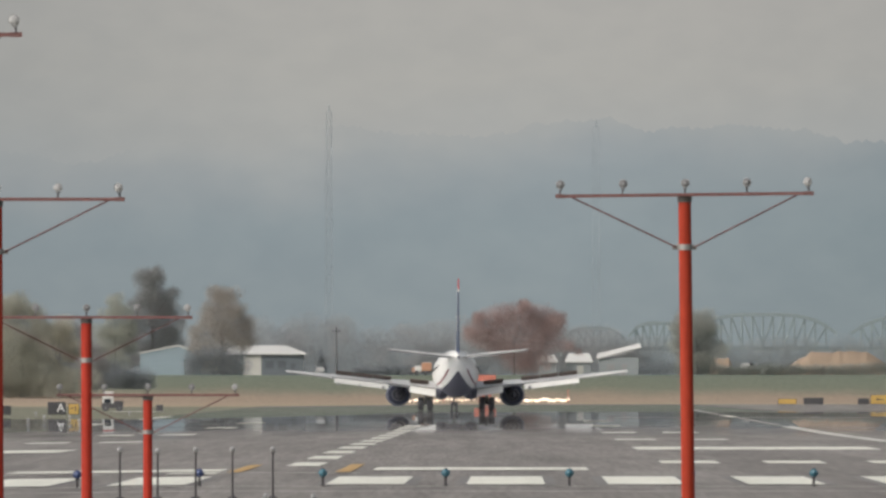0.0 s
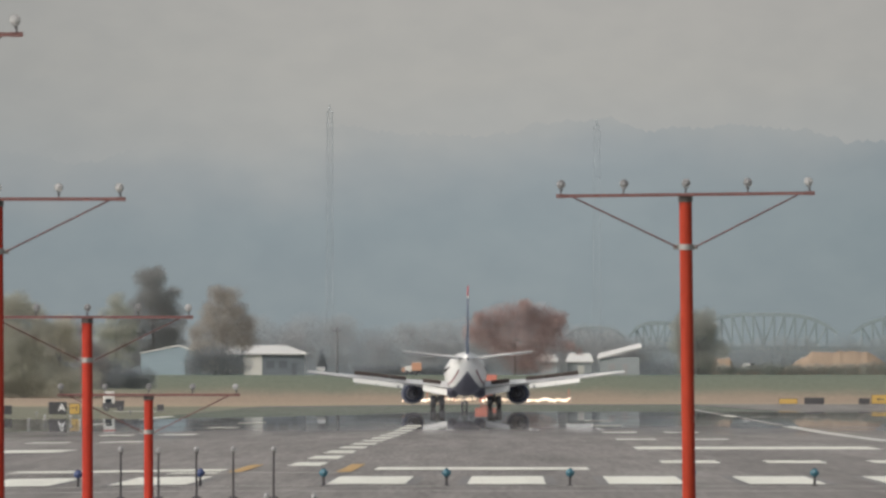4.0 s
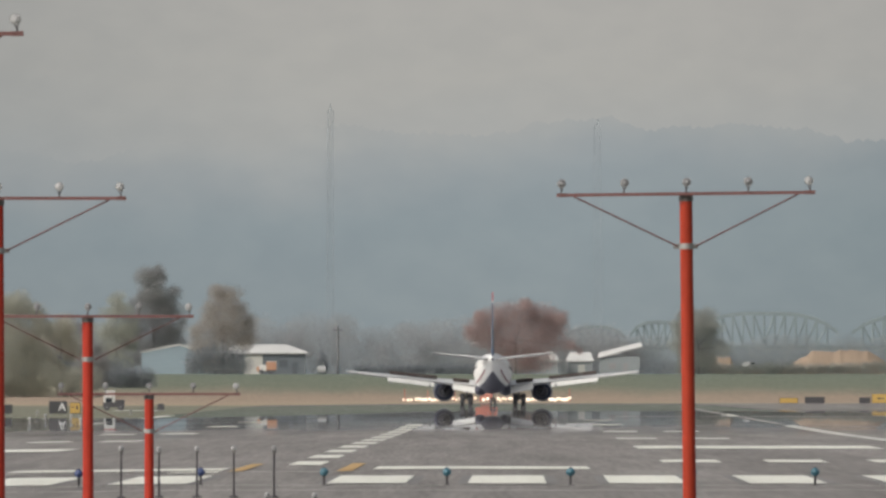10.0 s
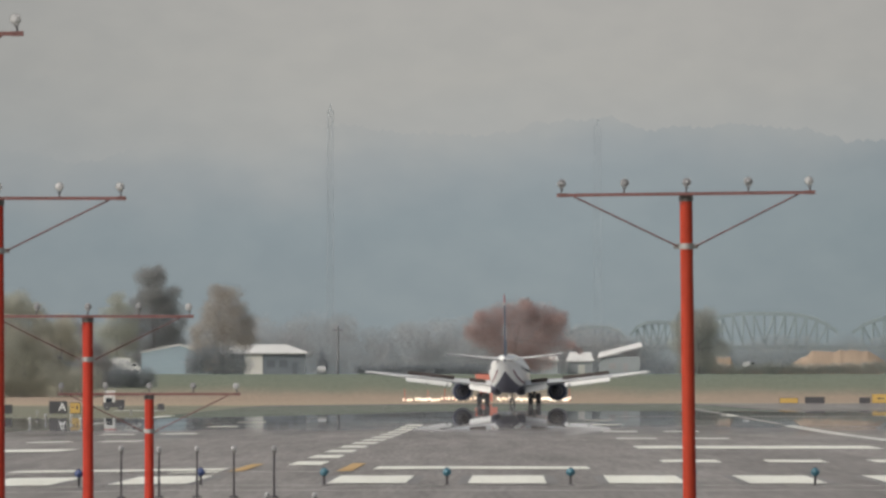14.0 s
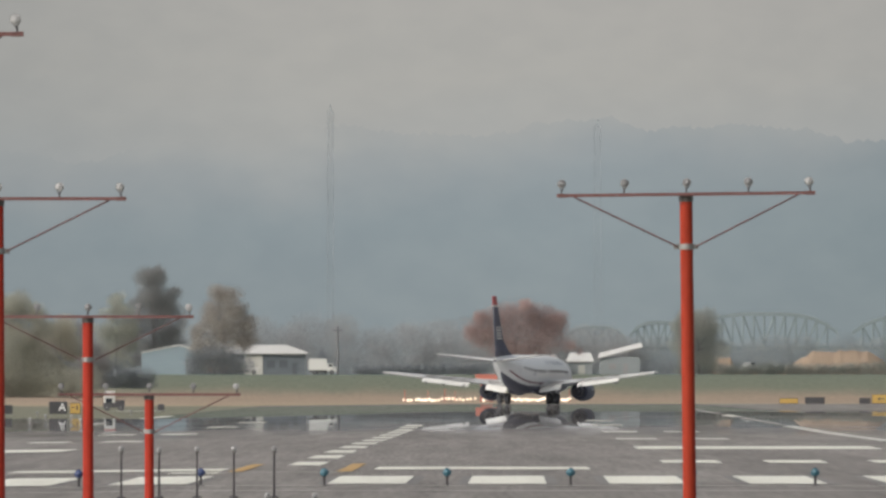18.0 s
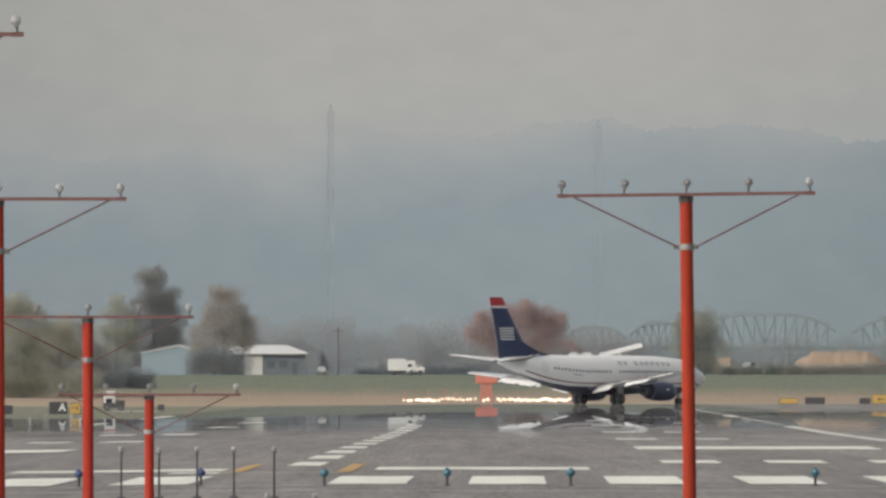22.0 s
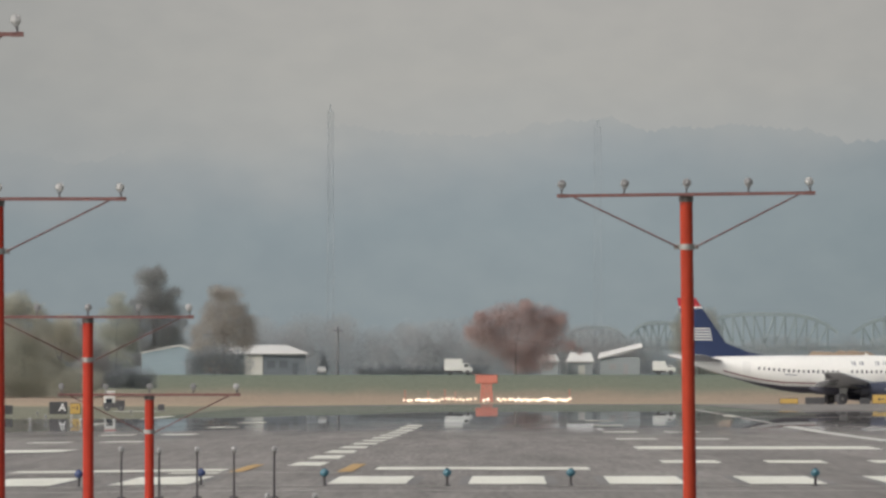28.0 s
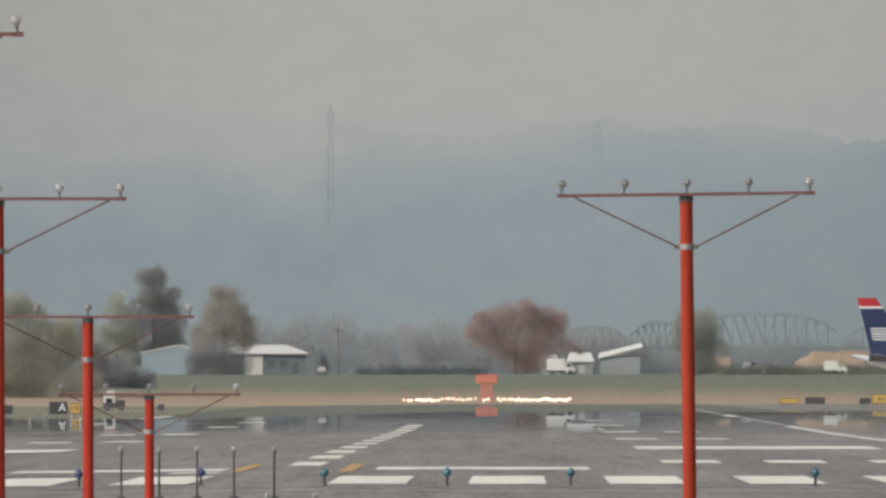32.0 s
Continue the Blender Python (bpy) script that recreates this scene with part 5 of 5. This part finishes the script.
        flat([(3.38, 0.87), (3.3, 0.58), (3.28, 0.58), (3.25, 0.87)], 5.6, NACELLE, "fan_duct")
        flat([(3.3, 0.62), (4.2, 0.5), (4.22, 0.42)], 5.6, HOT_METAL, "exhaust_nozzle")
        flat([(4.1, 0.3), (4.7, 0.2), (5.0, 0.03)], 5.6, HOT_METAL, "exhaust_cone")
        part("cowl_mark", slab([(ex + s * 1.07, 4.3, 1.5), (ex + s * 1.07, 3.75, 1.5), (ex + s * 1.07, 3.75, 1.62), (ex + s * 1.07, 4.3, 1.62)], (0.012, 0, 0)), WHITE, a)
        part("pylon", slab([(ex, 4.3, 2.2), (ex, -0.4, 2.25), (ex, 1.2, 1.75), (ex, 3.6, 2.15)], (0.16, 0, 0)), NACELLE, a)
        # main gear
        part("gear_strut", tubed((s * 2.6, -0.2, 0.5), (s * 2.55, 0.0, 2.0), 0.15, n=10), GALV, a)
        part("gear_brace", tubed((s * 2.55, 0, 0.9), (s * 1.3, 0.1, 1.6), 0.07, n=8), GALV, a)
        part("gear_door", slab([(s * 2.95, 0.4, 1.7), (s * 2.95, -0.5, 1.7), (s * 2.98, -0.4, 0.75), (s * 2.98, 0.3, 0.75)], (0.02, 0, 0)), WING_GREY, a)
        for o in (-0.4, 0.4):
            wheel_at(a, s * 2.6 + o, -0.2, 0.57, 0.5)
        part("wing_root_fairing", lathed([(0, 0.1), (1.0, 0.55), (4, 0.75), (7, 0.6), (8.4, 0.1)], axis=(0, -1, 0), origin=(s * 1.25, 5.0, 1.65), n=12), BELLY, a)
    part("nose_strut", tubed((0, 12.3, 0.35), (0, 12.2, 1.6), 0.08, n=10), GALV, a)
    for s in (-1, 1):
        wheel_at(a, s * 0.2, 12.3, 0.34, 0.2)
        part("nose_gear_door", slab([(s * 0.36, 13.1, 1.3), (s * 0.36, 12.0, 1.3), (s * 0.4, 12.0, 0.75), (s * 0.4, 13.0, 0.75)], (0.015, 0, 0)), WHITE, a)
    part("antenna_blade", slab([(0, 3.4, 5.05), (0, 3.0, 5.05), (0, 2.9, 5.35), (0, 3.1, 5.35)], (0.02, 0, 0)), WHITE, a)
    return a


plane_spoilers, plane_flaps = [], []
# Navy paled towards grey, with distance haze in the colour.
TITLE = plain("hazy_navy_title_paint", (0.2, 0.205, 0.235), 0.45)
plane = airliner()


# ---- what moves ----
PLANE_ROWS = [(0, 1.22, 2090.0, -0.7), (1, 1.42, 2131.0, -0.7), (2, 1.72, 2172.0, -0.6), (3, 2.03, 2216.0, -0.6), (3.5, 2.09, 2237.0, -0.6), (5.5, 2.45, 2310.0, -0.5),
              (6, 2.6, 2327.0, -0.5), (7, 3.04, 2355.0, -0.3), (8, 3.72, 2383.0, -0.2), (9, 4.34, 2409.0, 0.0), (10, 4.92, 2433.0, 0.2), (11, 5.33, 2455.0, 0.3), (12, 5.82, 2475.0, 0.5),
              (13, 6.33, 2492.0, 0.9), (14, 6.7, 2507.0, 1.8), (14.5, 6.92, 2513.0, 2.3), (16.5, 7.67, 2533.0, 4.8), (17, 8.03, 2537.0, 7.0), (17.5, 8.33, 2541.0, 9.6),
              (18, 8.85, 2545.0, 12.8), (18.5, 9.45, 2548.0, 15.7), (19, 10.2, 2551.0, 18.9), (19.5, 10.98, 2554.0, 22.2), (20, 11.75, 2557.0, 25.6), (20.5, 12.79, 2559.5, 29.2),
              (21, 13.83, 2562.0, 32.8), (21.5, 15.02, 2564.0, 37.4), (22, 16.3, 2566.0, 42.0), (22.5, 17.96, 2567.5, 47.0), (23, 19.6, 2569.0, 52.0), (23.5, 21.33, 2570.5, 56.5),
              (24, 23.15, 2572.0, 60.2), (24.5, 25.16, 2573.0, 64.3), (25, 27.13, 2574.0, 68.5), (25.5, 29.39, 2575.0, 71.5), (27.5, 38.82, 2577.5, 77.0), (28, 41.18, 2578.0, 77.8),
              (29, 46.07, 2579.0, 79.5), (30, 50.82, 2579.7, 80.0), (31, 55.58, 2580.3, 80.5), (32, 60.22, 2581.0, 81.0)]

# along the far road, in steps of about a tenth of a metre
ROAD_A = [(0, -1900), (10, -984), (12.5, -650), (14.5, -528), (16.5, -330), (17, -286), (17.5, -245), (18, -213), (18.5, -178), (19, -148), (19.5, -122), (20, -103), (20.5, -88), (21, -80), (21.5, -75),
          (22, -73), (22.5, -74), (23, -73), (24, -67), (25, -59), (25.5, -52), (27.5, 9), (28, 27), (29, 72), (30, 113), (31, 159), (32, 208)]
ROAD_B = [(0, -392), (17, -392), (17.5, -380), (18, -347), (18.5, -304), (19, -259), (19.5, -229), (20, -193), (20.5, -161), (21, -126), (22.5, -18), (23, 14), (24, 89), (25, 160), (25.5, 197),
          (27.5, 352), (28, 391), (29.5, 504), (31, 621), (32, 694)]
ROAD_C = [(0, -35), (3.5, -50), (5.5, -97), (6, -126), (6.5, -147), (7, -165), (7.5, -185), (8, -205), (8.5, -222), (9, -240), (9.5, -268), (10, -312), (10.4, -352), (10.8, -384), (11.2, -396), (32, -396)]


def motions():
    rows = []
    for t, x, d, turn in PLANE_ROWS:
        rows.append((t, pose(x, d, ground_z(x, d), 0, 0, -turn)))
    walk(plane, rows)
    walk(truck_a, [(t, ground_pose(u * 0.10466, 4572)) for t, u in ROAD_A])
    walk(truck_b, [(t, ground_pose(u * 0.10565, 4615)) for t, u in ROAD_B])
    walk(truck_c, [(t, ground_pose(u * 0.10588, 4625, 180)) for t, u in ROAD_C])
    for ob, hinge, raised in plane_spoilers:
        walk(ob, [(t, pose(*hinge, raised * k)) for t, k in ((0, 0), (14.2, 0), (15.2, 0.5), (16.2, 1), (32, 1))])
    for ob, hinge, lowered in plane_flaps:
        walk(ob, [(t, pose(hinge[0], hinge[1] + 0.55 * k, hinge[2] + 0.14 * k, -lowered * k)) for t, k in ((0, 0), (23.2, 0), (23.8, 0.35), (24.4, 0.7), (25, 1), (32, 1))])


motions()
